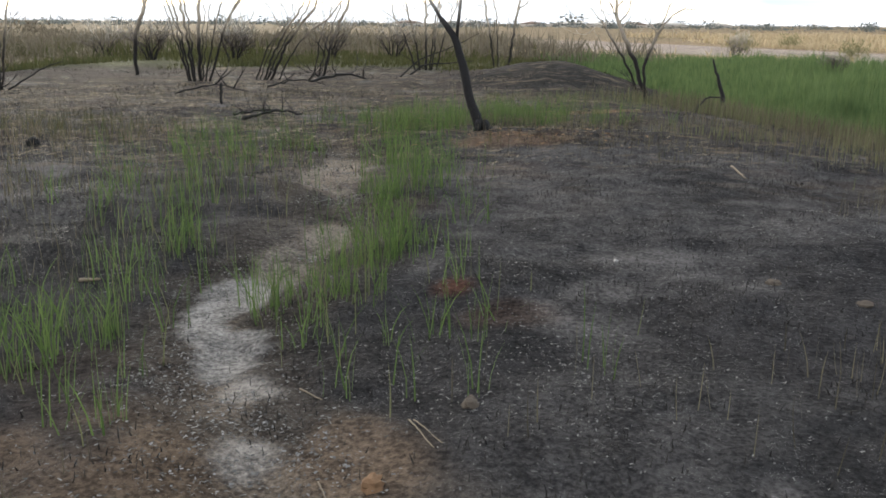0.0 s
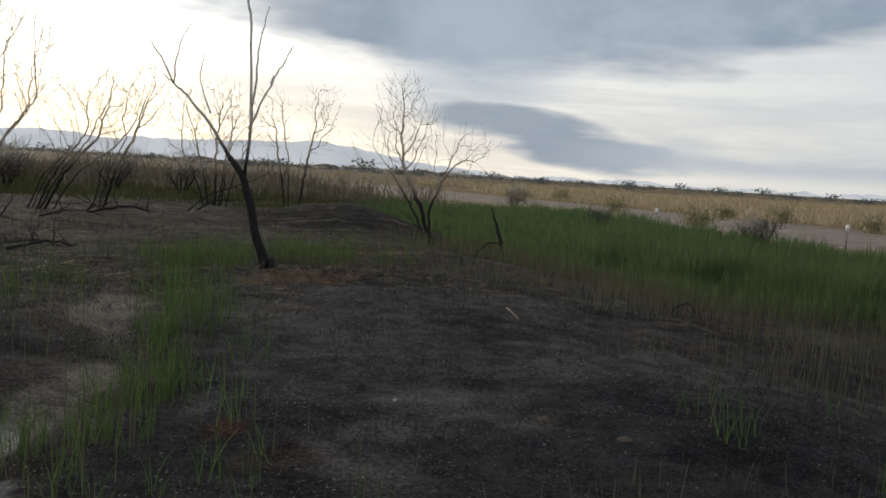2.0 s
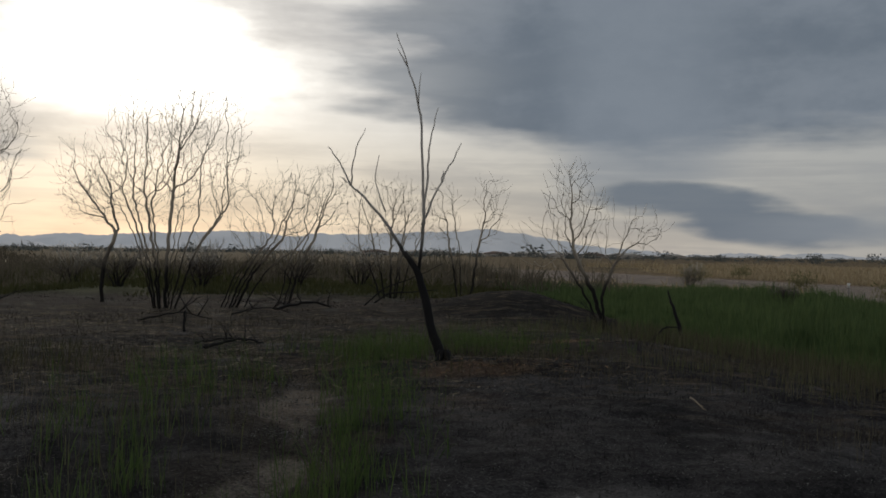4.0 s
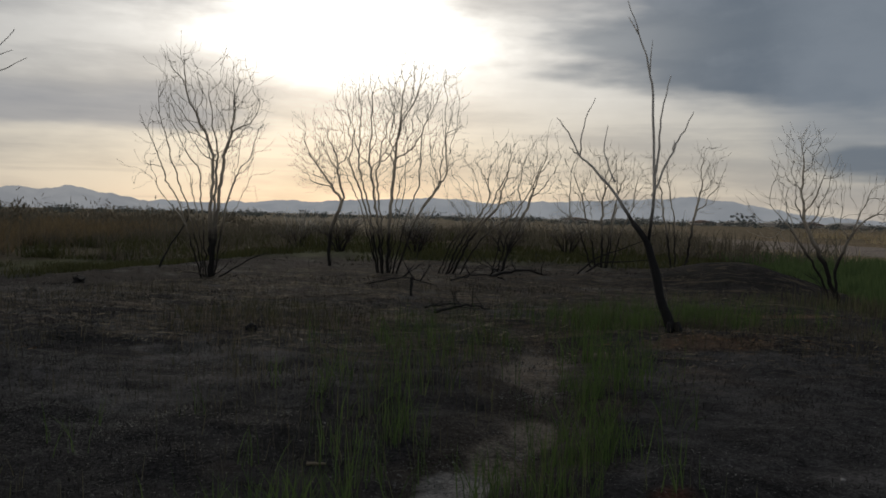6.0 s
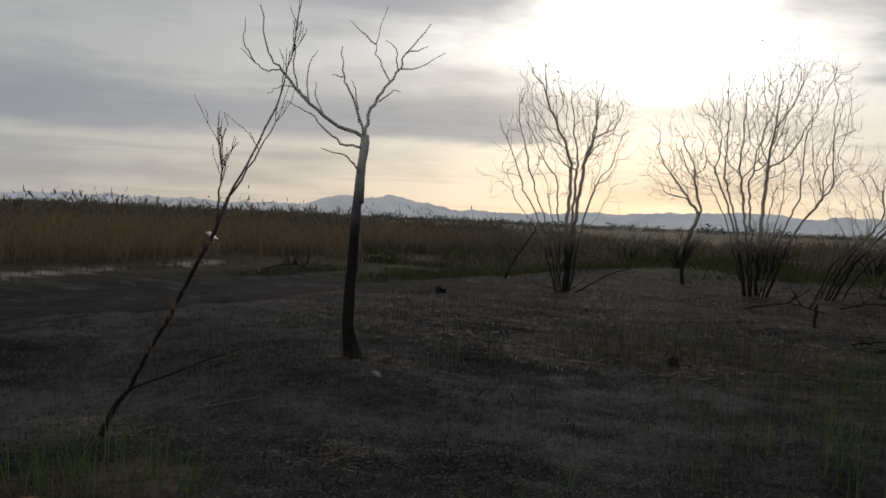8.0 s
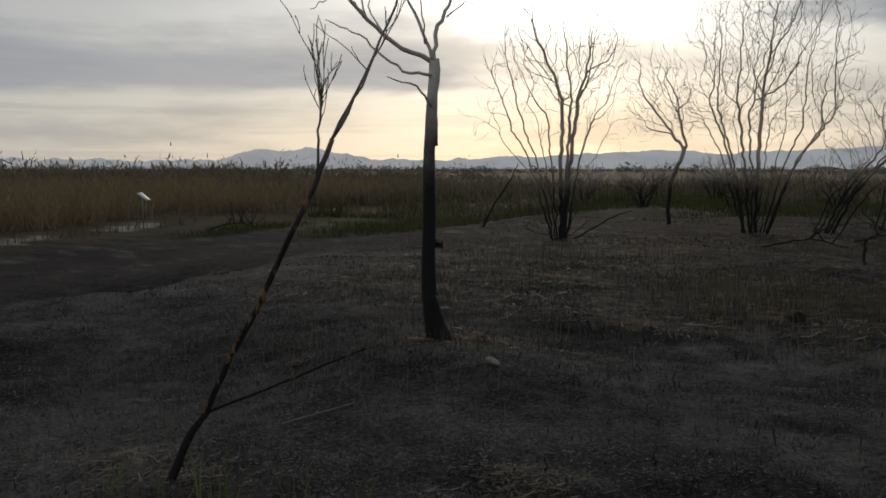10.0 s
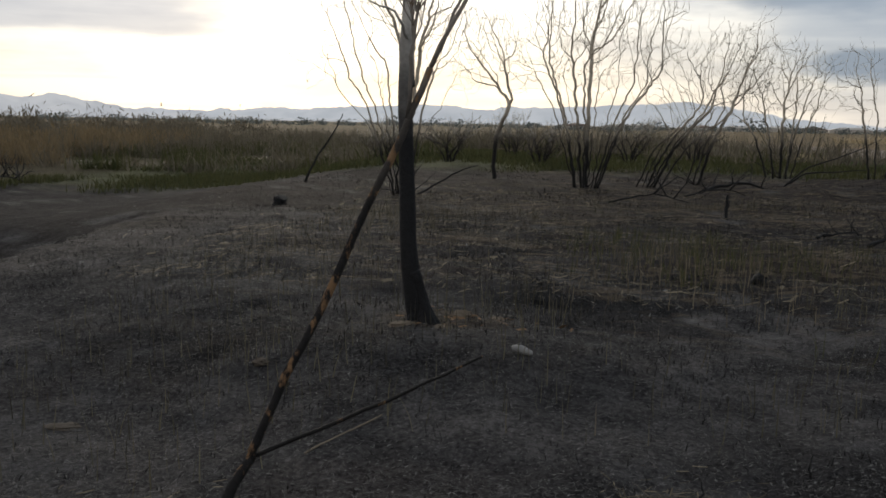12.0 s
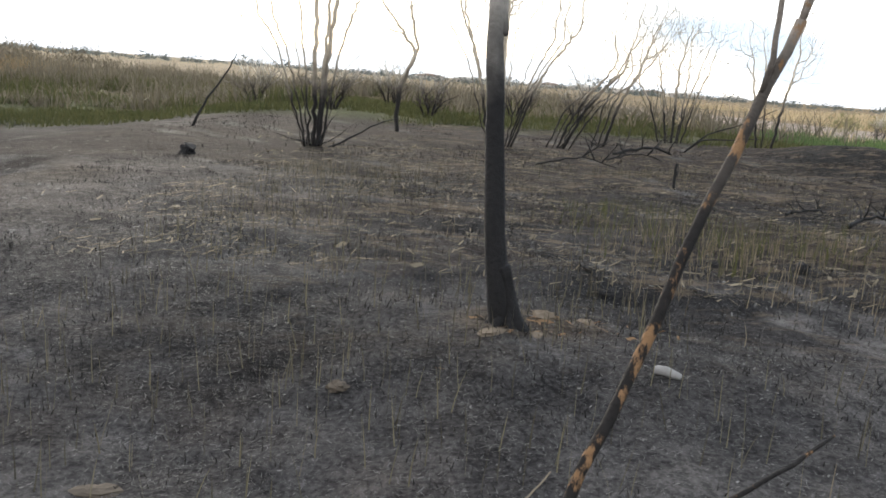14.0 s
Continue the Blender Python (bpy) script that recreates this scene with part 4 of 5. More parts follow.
grown_shrub(-8.2, 24.0, "bent bare sapling with pale fan of twigs", 23, [((0, 0), (0.05, 0.0, 1.0), (0.42, 0.0, 2.0))],
            [(-0.25, 0.0, 3.25, 0.95, 0.7, 1.15, 420), (-0.8, 0.0, 2.75, 0.5, 0.4, 0.5, 60)], 0.052, shoots=0)
grown_shrub(-4.5, 22.8, "low bare shrub leaning aside, blackened stems", 34, fan(7, 0.30, 0.60, 1.9, 9, 1.15),
            [(1.55, 0.0, 2.75, 0.95, 0.8, 0.95, 360), (0.55, 0.1, 2.25, 0.85, 0.7, 0.85, 150), (2.2, 0.0, 2.5, 0.6, 0.4, 0.5, 60)], 0.034, up=0.1)
grown_shrub(-3.3, 24.2, "slender bare burnt shrub with forked stems", 25, fan(4, 0.25, 0.45, 1.9, 11, 0.70),
            [(1.15, 0.0, 3.0, 0.70, 0.6, 0.95, 170), (0.2, 0.0, 2.3, 0.6, 0.5, 0.7, 90)], 0.036)
grown_shrub(-0.5, 28.5, "bare grey shrub with spreading twigs", 26, fan(9, 0.38, 1.15, 2.0, 13),
            [(0.0, 0.0, 2.7, 1.60, 1.0, 1.15, 520), (-1.2, 0.0, 2.0, 0.6, 0.5, 0.6, 70)], 0.038, 0.004)
grown_shrub(1.8, 27.5, "bare burnt shrub with upright forked stems", 27, fan(2, 0.30, 0.55, 1.8, 15) + fan(2, 0.40, 0.95, 2.0, 16),
            [(-0.60, 0.0, 2.6, 0.55, 0.5, 1.05, 130), (0.75, 0.0, 2.8, 0.6, 0.5, 1.15, 160)], 0.038, 0.004, shoots=1)
grown_shrub(4.2, 18.3, "bare tree-like shrub with charred leaning stems", 28, [((0.02, 0), (-0.26, 0.0, 0.75), (-0.72, 0.0, 1.75)), ((-0.08, 0.05), (-0.40, 0.1, 0.7), (-0.90, 0.1, 1.5)), ((0.05, 0.0), (-0.08, 0.0, 0.75), (0.22, 0.05, 1.5))],
            [(-0.75, 0.0, 2.5, 0.65, 0.6, 1.05, 430), (-1.30, 0.0, 1.75, 0.45, 0.4, 0.5, 60), (0.60, 0.0, 1.95, 0.60, 0.4, 0.6, 110), (-0.05, 0.0, 2.0, 0.4, 0.3, 0.7, 60)], 0.044)
grown_shrub(10.6, 9.6, "pale bare tree with thin arching branches", 29, fan(4, 0.12, 0.7, 2.6, 17),
            [(-0.5, 0.0, 3.4, 1.0, 1.0, 1.6, 330), (-1.1, 0.0, 2.0, 0.8, 0.6, 0.9, 100), (0.8, 0.0, 3.2, 0.9, 0.9, 1.4, 160)], 0.036, up=0.1)

# ---------------------------------------------------------------- grass, reeds, stubble
def grass_chance(x, y):
    d = along(x, y, TRAIL)
    g = 0.5 * heap(x, y, -1.75, 3.6, 0.36, 0.6) + 0.5 * heap(x, y, -1.62, 5.1, 0.14, 0.5) + 1.1 * heap(x, y, -0.76, 4.45, 0.20, 0.60)
    g = g + 0.62 * heap(x, y, -0.46, 5.5, 0.26, 0.9) + 0.42 * heap(x, y, -0.25, 7.6, 0.36, 1.9) + 0.4 * heap(x, y, -0.45, 11.4, 0.7, 1.5)
    g = g + 0.13 * heap(x, y, -1.85, 7.6, 0.55, 2.0) + 0.10 * heap(x, y, -2.2, 9.0, 1.1, 2.0) + 0.55 * heap(x, y, 1.2, 12.8, 1.0, 0.9)
    g = g + 0.35 * heap(x, y, -6.3, 4.0, 0.5, 0.4) + 0.012 * heap(x, y, 0.6, 2.5, 0.9, 0.2) + 0.05 * heap(x, y, -0.1, 4.0, 0.5, 0.9)
    g = g + 0.05 * heap(x, y, 3.6, 3.6, 0.9, 1.3) + 0.02 * heap(x, y, -3.5, 4.5, 1.5, 1.2)
    bank = (0.55 * heap(x, y, -0.72, 4.6, 0.17, 0.55) + 0.40 * heap(x, y, -0.42, 6.0, 0.22, 0.9)) * (0.15 + 0.85 * smooth(grain(x, y, 0.17, 12), 0.35, 0.65))
    return bank + np.clip(g, 0, 1) * smooth(d, 0.09, 0.22) * smooth(grain(x, y, 0.5, 11), 0.12, 0.5) * (0.12 + 0.88 * smooth(grain(x, y, 0.17, 12), 0.42, 0.7))


gx, gy = scatter(44000, (-8, 2.2), (5, 15), grass_chance, 31)
gx, gy = clumped(gx, gy, 6, 0.045, 32)
blades("green_grass", gx, gy, 0.13 + 0.20 * grain(gx, gy, 0.4, 5) + 0.16 * grain(gx, gy, 0.09, 8), GRASS, "sparse fresh green grass tufts along the sandy trail", "grass", 33, 0.0066, 0.34, 0.16)

gx, gy = scatter(16000, (-4, 2.6), (3, 13), lambda x, y: np.minimum(1, 0.9 * grass_chance(x, y) + 0.10 * heap(x, y, -1.8, 7.6, 0.8, 2.0)), 131)
blades("dry_grass_stalks", gx, gy, 0.16 + 0.20 * grain(gx, gy, 0.3, 9), YOUNG_REED, "thin yellowed stalks among the green grass", "grass", 132, 0.0055, 0.14, 0.12)

gx, gy = scatter(32000, (-9, 1.5), (9, 18), lambda x, y: (0.6 + 0.4 * smooth(x, 3, 5)) * smooth(grain(x, y, 1.5, 13), 0.35, 0.7) * smooth(reed_near(x, y), 0.4, -0.2) * smooth(along(x, y, TRAIL), 0.2, 0.5), 34)
blades("burnt_stubble", gx, gy, 0.20 + 0.12 * smooth(gx, 3, 5), STUBBLE, "thin scorched stalks standing in the ash", "stubble", 35, 0.0045, 0.10, 0.12)

gx, gy = scatter(5200, (-7, 5.5), (-1, 12), lambda x, y: smooth(grain(x, y, 0.7, 45), 0.35, 0.7) * (heap(x, y, -4.6, 9.2, 1.3, 1.5) + 0.6 * heap(x, y, -3.4, 7.6, 0.8, 0.9)), 46)
blades("dry_stalks", gx, gy, 0.20, STRAW, "thin dry stalks left standing in burnt ground", "stubble", 47, 0.005, 0.12, 0.14)

gx, gy = scatter(80000, (-11, 2), (6, 15), lambda x, y: 0.15 + 0.85 * smooth(grain(x, y, 0.45, 16), 0.4, 0.75), 39)
blades("charred_tufts", gx, gy, 0.055, BLACK, "short black burnt grass tufts", "stubble", 40, 0.006, 0.5, 0.5, 2)

gx, gy = scatter(4600, (-6, 7), (3, 16), lambda x, y: 0.8 * smooth(grain(x, y, 1.2, 15), 0.4, 0.7) * heap(x, y, -3.2, 10.5, 3.0, 3.2), 36)
gx, gy = clumped(gx, gy, 3, 0.05, 37)
blades("singed_grass", gx, gy, 0.20, OLIVE, "half-singed dull olive grass on burnt ground", "grass", 38, 0.006, 0.3, 0.2)


def reed_chance(x, y):
    return smooth(reed_near(x, y), -0.5, 1.1) * smooth(reed_far(x, y), -0.5, 1.0) * np.clip(18.0 / np.hypot(x, y), 0.2, 1.0)


gx, gy = scatter(60000, (3.5, 3), (19, 42), reed_chance, 41)
gx, gy = clumped(gx, gy, 3, 0.03, 42)
blades("reeds", gx, gy, (0.26 + 0.50 * smooth(reed_near(gx, gy), -0.3, 3.4)) * (0.62 + 0.76 * grain(gx, gy, 0.7, 51)), REED, "dense stand of green reeds beyond the burn", "reeds", 43, np.clip(np.hypot(gx, gy) * 0.0011, 0.012, 0.05), 0.22, 0.10)
gx, gy = scatter(15000, (3.0, 2.5), (13, 19), lambda x, y: smooth(np.abs(reed_near(x, y) + 0.7), 2.4, 0.3) * (0.25 + 0.75 * smooth(grain(x, y, 0.8, 35), 0.3, 0.7)), 44)
blades("young_reeds", gx, gy, 0.22 + 0.26 * smooth(reed_near(gx, gy), -2.5, 0.5), YOUNG_REED, "thin yellow-green reed shoots in black mud", "reeds", 45, 0.010, 0.15, 0.12)
gx, gy = scatter(9000, (3.0, 2.5), (12, 19), lambda x, y: smooth(np.abs(reed_near(x, y) + 1.2), 2.4, 0.3), 97)
blades("reed_stubble", gx, gy, 0.36, STUBBLE, "scorched reed stalks at the foot of the bank", "stubble", 98, 0.009, 0.12, 0.12)

gx, gy = scatter(17000, (0.6, 2.2), (13, 18), lambda x, y: smooth(np.abs(reed_near(x, y) + 2.2), 7.0, 0.5) * (0.08 + 0.92 * smooth(grain(x, y, 0.7, 85), 0.45, 0.7)), 86)
blades("reed_stalks", gx, gy, 0.17 + 0.16 * smooth(reed_near(gx, gy), -5.0, -0.5), YOUNG_REED, "thin pale stalks standing in black mud", "stubble", 87, 0.0065, 0.08, 0.10)

# far grass and brush, in tufts that grow coarser with distance
ROAD = [(60, 12), (40, 24), (32, 36), (31, 52), (27, 66), (20, 85), (5, 130)]
gx, gy = scatter(60000, (-26, 25), (5, 50), lambda x, y: 0.85 * smooth(grain(x, y, 2.5, 17), 0.25, 0.6) * smooth(y + 4 * (grain(x, y, 3, 14) - 0.5), 25, 31), 46)
blades("meadow_grass", gx, gy, 0.12 + 0.25 * grain(gx, gy, 3.0, 8), OLIVE, "low olive grass behind the burnt shrubs", "grass", 47, 0.035, 0.5, 0.4)
gx, gy = scatter(13000, (-13, 17), (6, 30), lambda x, y: 0.15 + 0.85 * smooth(grain(x, y, 1.2, 16), 0.45, 0.75), 92)
blades("charred_tufts", gx, gy, 0.06, BLACK, "black burnt grass tufts under the shrubs", "stubble", 93, 0.014, 0.5, 0.5, 2)
gx, gy = scatter(14000, (3, 42), (40, 95), lambda x, y: smooth(grain(x, y, 6, 18), 0.2, 0.5) * smooth(9.0 - along(x, y, ROAD), 0.5, -1.0), 48)
blades("field_grass", gx, gy, 0.25 + 0.5 * grain(gx, gy, 5, 3), TAN, "tall dry tan grass in the far field", "grass", 49, 0.10, 0.5, 0.35)
gx, gy = scatter(34000, (30, 10), (150, 160), lambda x, y: smooth(9.0 - along(x, y, ROAD), 0.5, -2.0) * smooth(grain(x, y, 9, 19), 0.2, 0.6), 50)
blades("field_grass", gx, gy, 0.5 + 0.9 * grain(gx, gy, 8, 4), TAN, "tall dry tan grass beyond the dirt road", "grass", 51, 0.20, 0.5, 0.35)
gx, gy = scatter(60000, (-75, 5), (-31, 75), lambda x, y: smooth(-x - 31.5 - 0.12 * np.abs(y - 33) + 4 * (grain(x, y, 3, 20) - 0.5), 0, 2) * smooth(grain(x, y, 2.2, 28), 0.2, 0.5), 52)
blades("dry_reeds", gx, gy, 0.6 + 1.0 * grain(gx, gy, 2.5, 6) + 0.7 * grain(gx, gy, 0.9, 9), DRY_REED, "tall dry tan reeds behind the wetland", "reeds", 53, 0.045, 0.8, 0.5)
top = np.random.RandomState(21).rand(len(gx)) < 0.06
blades("reed_plumes", gx[top], gy[top], 0.28, DRY_REED, "pale feathery plumes on the dry reeds", "reeds", 99, 0.085, 0.6, 0.3, 2, height(gx[top], gy[top]) + 0.85 * (0.6 + 1.0 * grain(gx[top], gy[top], 2.5, 6) + 0.7 * grain(gx[top], gy[top], 0.9, 9)))
gx, gy = scatter(5000, (-34, 10), (-23, 34), lambda x, y: smooth(np.abs(along(x, y, [(-23.2, 8), (-27.7, 20), (-29.7, 28), (-31.0, 36)])), 0.9, 0.1) * smooth(grain(x, y, 1.1, 81), 0.4, 0.6), 82)
blades("strip_stubble", gx, gy, 0.34, STUBBLE, "dark reed stubs along the pale strips", "stubble", 83, 0.03, 0.15, 0.2)
gx, gy = scatter(2600, (-75, 36), (10, 110), lambda x, y: smooth(grain(x, y, 5, 21), 0.3, 0.6) * smooth(y + 0.2 * x, 30, 46), 54)
gs = 0.35 + 0.9 * np.random.RandomState(3).rand(len(gx)) ** 2
gs, (gx, gy) = np.repeat(gs, 34), clumped(gx, gy, 34, 0.5, 55)
blades("brown_brush", gx, gy, 1.55 * gs, BRUSH, "brown scrub along the back of the burn", "brush", 56, 0.06, 0.7, 0.6)
gx, gy = scatter(800, (-60, 38), (6, 100), lambda x, y: smooth(grain(x, y, 5, 24), 0.4, 0.7), 94)
gx, gy = clumped(gx, gy, 30, 0.6, 95)
blades("olive_brush", gx, gy, 0.9, OLIVE, "olive scrub among the brown brush", "brush", 96, 0.06, 0.7, 0.6)
gx, gy = scatter(1100, (-150, 20), (-60, 160), lambda x, y: smooth(grain(x, y, 12, 23), 0.3, 0.6), 57)
gs = 0.4 + 0.9 * np.random.RandomState(4).rand(len(gx)) ** 2
gs, (gx, gy) = np.repeat(gs, 44), clumped(gx, gy, 44, 1.3, 58)
blades("far_brush", gx, gy, 0.9 * gs, BRUSH, "dark scrub on the rise beyond the reeds", "brush", 59, 0.22, 0.8, 1.0, 2, height(gx, gy) + 1.1 * gs * np.abs(np.random.RandomState(8).randn(len(gx))))


def litter(name, n, lo, hi, keep, size, mat, label, seed, thin=1.0):
    """Small curled chips lying on the ground."""
    x, y = scatter(n, lo, hi, keep, seed)
    rs = np.random.RandomState(seed + 1)
    n = len(x)
    z = height(x, y) + 0.004
    a, l = rs.rand(n) * np.pi, size * (0.4 + rs.rand(n) * 1.2)
    w, t = l * (0.12 + 0.3 * rs.rand(n)) * thin, rs.randn(n) * 0.25
    c, s = np.cos(a), np.sin(a)
    v = np.empty((n, 6, 3))
    for i, (u, q, up) in enumerate(((-0.5, -0.5, 0.0), (-0.5, 0.5, 0.25), (0, -0.5, 0.12), (0, 0.5, 0.35), (0.5, -0.4, -0.02), (0.5, 0.4, 0.22))):
        v[:, i] = np.stack([x + c * l * u - s * w * q, y + s * l * u + c * w * q, z + up * w + t * u * l * 0.6 + 0.1 * l * abs(u) ** 2 + 0.002], 1)
    base = (np.arange(n) * 6)[:, None]
    faces = (base + np.array((0, 2, 3, 1))).tolist() + (base + np.array((2, 4, 5, 3))).tolist()
    return tagged(link_mesh(name, v.reshape(-1, 3), faces, mat, False), label, "litter", kind="stuff")


litter("ash_flecks", 150000, (-11, 1.5), (6, 9), lambda x, y: (1 - 0.8 * np.minimum(1, heap(x, y, -0.8, 2.6, 1.0, 0.5))) * 0.2 + 0.8 * smooth(grain(x, y, 0.9, 25), 0.3, 0.7), 0.012, ASH, "pale ash flecks and charred leaf bits", 61)
litter("ash_fibres", 170000, (-10, 4), (-2.5, 9.5), lambda x, y: 0.2 + 0.8 * smooth(grain(x, y, 0.7, 26), 0.3, 0.7), 0.018, ASH, "fine grey burnt straw lying on soil", 71, 0.26)
litter("ash_flecks", 12000, (-14, 8), (7, 18), lambda x, y: 0.1 + 0.9 * smooth(grain(x, y, 1.3, 27), 0.35, 0.7), 0.032, ASH, "scattered ash and dry leaf scraps", 63, 0.7)
litter("dry_straw", 44000, (-9.5, 8.2), (3, 22), lambda x, y: 0.2 + 0.8 * smooth(grain(x, y, 0.7, 29), 0.4, 0.8), 0.07, STRAW, "flattened scraps of dry straw", 65, 0.3)
litter("dry_straw", 45000, (-8.5, 3.5), (-4, 6.5), lambda x, y: heap(x, y, -5.22, 5.15, 0.22, 0.2) + 0.7 * heap(x, y, -7.2, 4.8, 0.45, 0.2) + 0.4 * heap(x, y, -6.4, 7.5, 0.3, 0.2), 0.045, STRAW, "small heaps of broken dry straw on ash", 75, 0.3)
litter("bark_flakes", 1100, (-10, 8), (3.5, 17), lambda x, y: smooth(grain(x, y, 1.1, 61), 0.35, 0.75), 0.07, STRAW, "pale flakes of bark and clods on burnt ground", 77, 1.1)
litter("straw_mats", 4200, (-10.5, 8.4), (0, 21), lambda x, y: smooth(grain(x, y, 1.4, 63) + 0.5 * (grain(x, y, 0.5, 64) - 0.5), 0.42, 0.75), 0.13, STRAW, "pale flattened wisps of dry straw", 79, 0.3)
litter("ash_crumbs", 44000, (-2.2, 2.2), (0.4, 10.0), lambda x, y: smooth(along(x, y, TRAIL), 0.5, 0.05) * smooth(grain(x, y, 0.25, 36), 0.3, 0.7), 0.011, CRUMB, "white ash crumbs along the trail", 73, 1.6)
litter("dead_leaves", 5000, (-1, 8.5), (3.5, 14.5), lambda x, y: heap(x, y, 1.0, 9.8, 0.9, 0.5) + heap(x, y, 2.4, 13.9, 0.8, 0.4), 0.05, LEAF, "brown dead leaves round the leaning tree", 67)
litter("dead_leaves", 900, (-7.6, 6.5), (-5.4, 8.2), lambda x, y: heap(x, y, -6.45, 7.3, 0.35, 0.25), 0.05, LEAF, "brown dead leaves round the tree foot", 69)


# ---------------------------------------------------------------- loose things
def stone(x, y, size, mat, label, seed, name="stone"):
    m = Mesh()
    m.blob((0, 0, size[2] * 0.35), size, 0.24, 7, 10, seed)
    ob = link_mesh(name, m.v, m.f, mat, False)
    ob.matrix_world = pose(x, y, at_ground(x, y), 0, 0, seed * 37)
    return tagged(ob, label, "stone")


def stick(x0, y0, x1, y1, r, mat, label, fork=False):
    m = Mesh()
    a, b = Vector((x0, y0, at_ground(x0, y0) + r)), Vector((x1, y1, at_ground(x1, y1) + r * 1.5))
    d = b - a
    side = Vector((-d.y, d.x, 0)) * 0.012
    limb(m, [Vector((0, 0, 0)), d * 0.35 + side, d * 0.7 - side * 0.5, d], r, r * 0.6, 6, r * 0.3, 0.1)
    if fork:
        limb(m, [d * 0.6, d * 0.75 + side * 3], r * 0.6, r * 0.4, 5, 0.0)
    ob = link_mesh("stick", m.v, m.f, mat)
    ob.location = a
    return tagged(ob, label, "stick")


stone(-0.22, 2.61, (0.045, 0.04, 0.035), BROWN_STONE, "rounded brown stone half buried in sandy soil", 1)
stone(0.12, 3.18, (0.04, 0.032, 0.026), STONE, "tan stone lying in black ash", 2)
stone(1.87, 4.75, (0.04, 0.04, 0.018), STONE, "tan clod on charred ground", 3)
stone(2.2, 4.35, (0.045, 0.03, 0.02), STONE, "small flat tan clod on ash", 4)
stone(-1.25, 3.75, (0.03, 0.025, 0.02), STONE, "small pale pebble beside the trail", 5)
stone(-5.95, 3.5, (0.10, 0.08, 0.05), BROWN_STONE, "brown rounded stone beside green grass", 6)
stone(-6.42, 7.42, (0.07, 0.06, 0.03), PALE_ROCK, "tan rock against the burnt tree foot", 7)
stone(-6.2, 7.4, (0.06, 0.04, 0.014), PALE_ROCK, "flat tan stone near the burnt tree", 8)
stone(-7.37, 6.45, (0.05, 0.04, 0.025), STONE, "brown clod on grey ash", 9)
stone(-8.1, 5.76, (0.08, 0.05, 0.015), STONE, "flat tan clod on grey ash", 10)
stone(-6.72, 6.98, (0.10, 0.04, 0.012), PALE_ROCK, "flat tan slab before the tree foot", 11)
stone(-6.5, 7.02, (0.06, 0.03, 0.010), PALE_ROCK, "flat tan slab before the tree foot", 12)
stick(-0.59, 3.44, -0.48, 3.31, 0.004, PALE_STICK, "short pale stick on black ash")
stick(-0.12, 3.1, -0.02, 2.83, 0.0035, PALE_STICK, "thin dry stick on sandy soil")
stick(-0.10, 3.1, 0.01, 2.86, 0.003, PALE_STICK, "thin dry stick on sandy soil")
stick(-0.41, 2.68, -0.36, 2.56, 0.0035, PALE_STICK, "short dry stick on sandy soil")
stick(-2.08, 4.85, -1.96, 4.86, 0.012, PALE_STICK, "pale peeled stick among green grass")
stick(2.72, 8.2, 2.67, 7.65, 0.010, PALE_STICK, "pale forked stick on burnt soil", True)
stick(-6.78, 5.45, -6.55, 5.85, 0.005, PALE_STICK, "pale thin stick lying on ash")


def bone():
    """A bleached lump of bone beside the burnt tree."""
    m = Mesh()
    line = curve_points([(-0.066, 0.012, 0.028), (-0.04, 0.006, 0.034), (0.0, 0.0, 0.034), (0.035, -0.008, 0.026), (0.068, -0.014, 0.020), (0.088, -0.012, 0.017)], 3)
    m.tube(line, [0.030 * (0.55 + 0.45 * math.sin(math.pi * min(1.0, 0.25 + 0.75 * i / (len(line) - 1)))) for i in range(len(line))], 12, 0.05)
    ob = link_mesh("bleached_bone", m.v, m.f, BONE)
    ob.matrix_world = pose(-5.98, 6.6, at_ground(-5.98, 6.6), 0, 0, -15) @ Matrix.Scale(0.72, 4)
    tagged(ob, "bleached white bone lying on black ash", "bone")


bone()


def scrap(x, y, seed):
    m = Mesh()
    m.blob((0, 0, 0.012), (0.045, 0.02, 0.012), 0.3, 5, 8, seed)
    m.blob((0.04, 0.02, 0.012), (0.02, 0.03, 0.01), 0.3, 5, 8, seed + 1)
    ob = link_mesh("white_scrap", m.v, m.f, BONE)
    ob.matrix_world = pose(x, y, at_ground(x, y), 0, 0, seed * 50) @ Matrix.Scale(0.6, 4)
    tagged(ob, "small white scrap on charred soil", "scrap")


scrap(1.07, 5.2, 1)
scrap(6.1, 9.4, 3)


def stump(x, y, r, tall, label, seed):
    rnd = random.Random(seed)
    ob = thing("charred_stump", x, y, label, "stump", "charred stumps", 0.03)
    m = Mesh()
    limb(m, [(0, 0, -0.03), (rnd.uniform(-.02, .02), 0.01, tall * 0.5), (rnd.uniform(-.04, .04), 0.02, tall)], r, r * 0.75, 9, 0.01, 0.2)
    part("stump_body", m, CHAR, ob)
    for s in range(3):
        b = Mesh()
        w = rnd.uniform(0, 6.28)
        limb(b, [(math.cos(w) * r * 0.6, math.sin(w) * r * 0.6, tall * 0.5), (math.cos(w) * r * 0.9, math.sin(w) * r * 0.9, tall * rnd.uniform(0.9, 1.15))], r * 0.25, r * 0.1, 5)
        part("splinter", b, CHAR, ob)


stump(-10.7, 15.7, 0.12, 0.17, "black charred stump on the ashy rise", 1)
stump(-4.34, 9.3, 0.07, 0.08, "burnt grass crown turned to charcoal", 2)
stump(-3.77, 15.2, 0.024, 0.38, "thin black upright snag in burnt ground", 3)


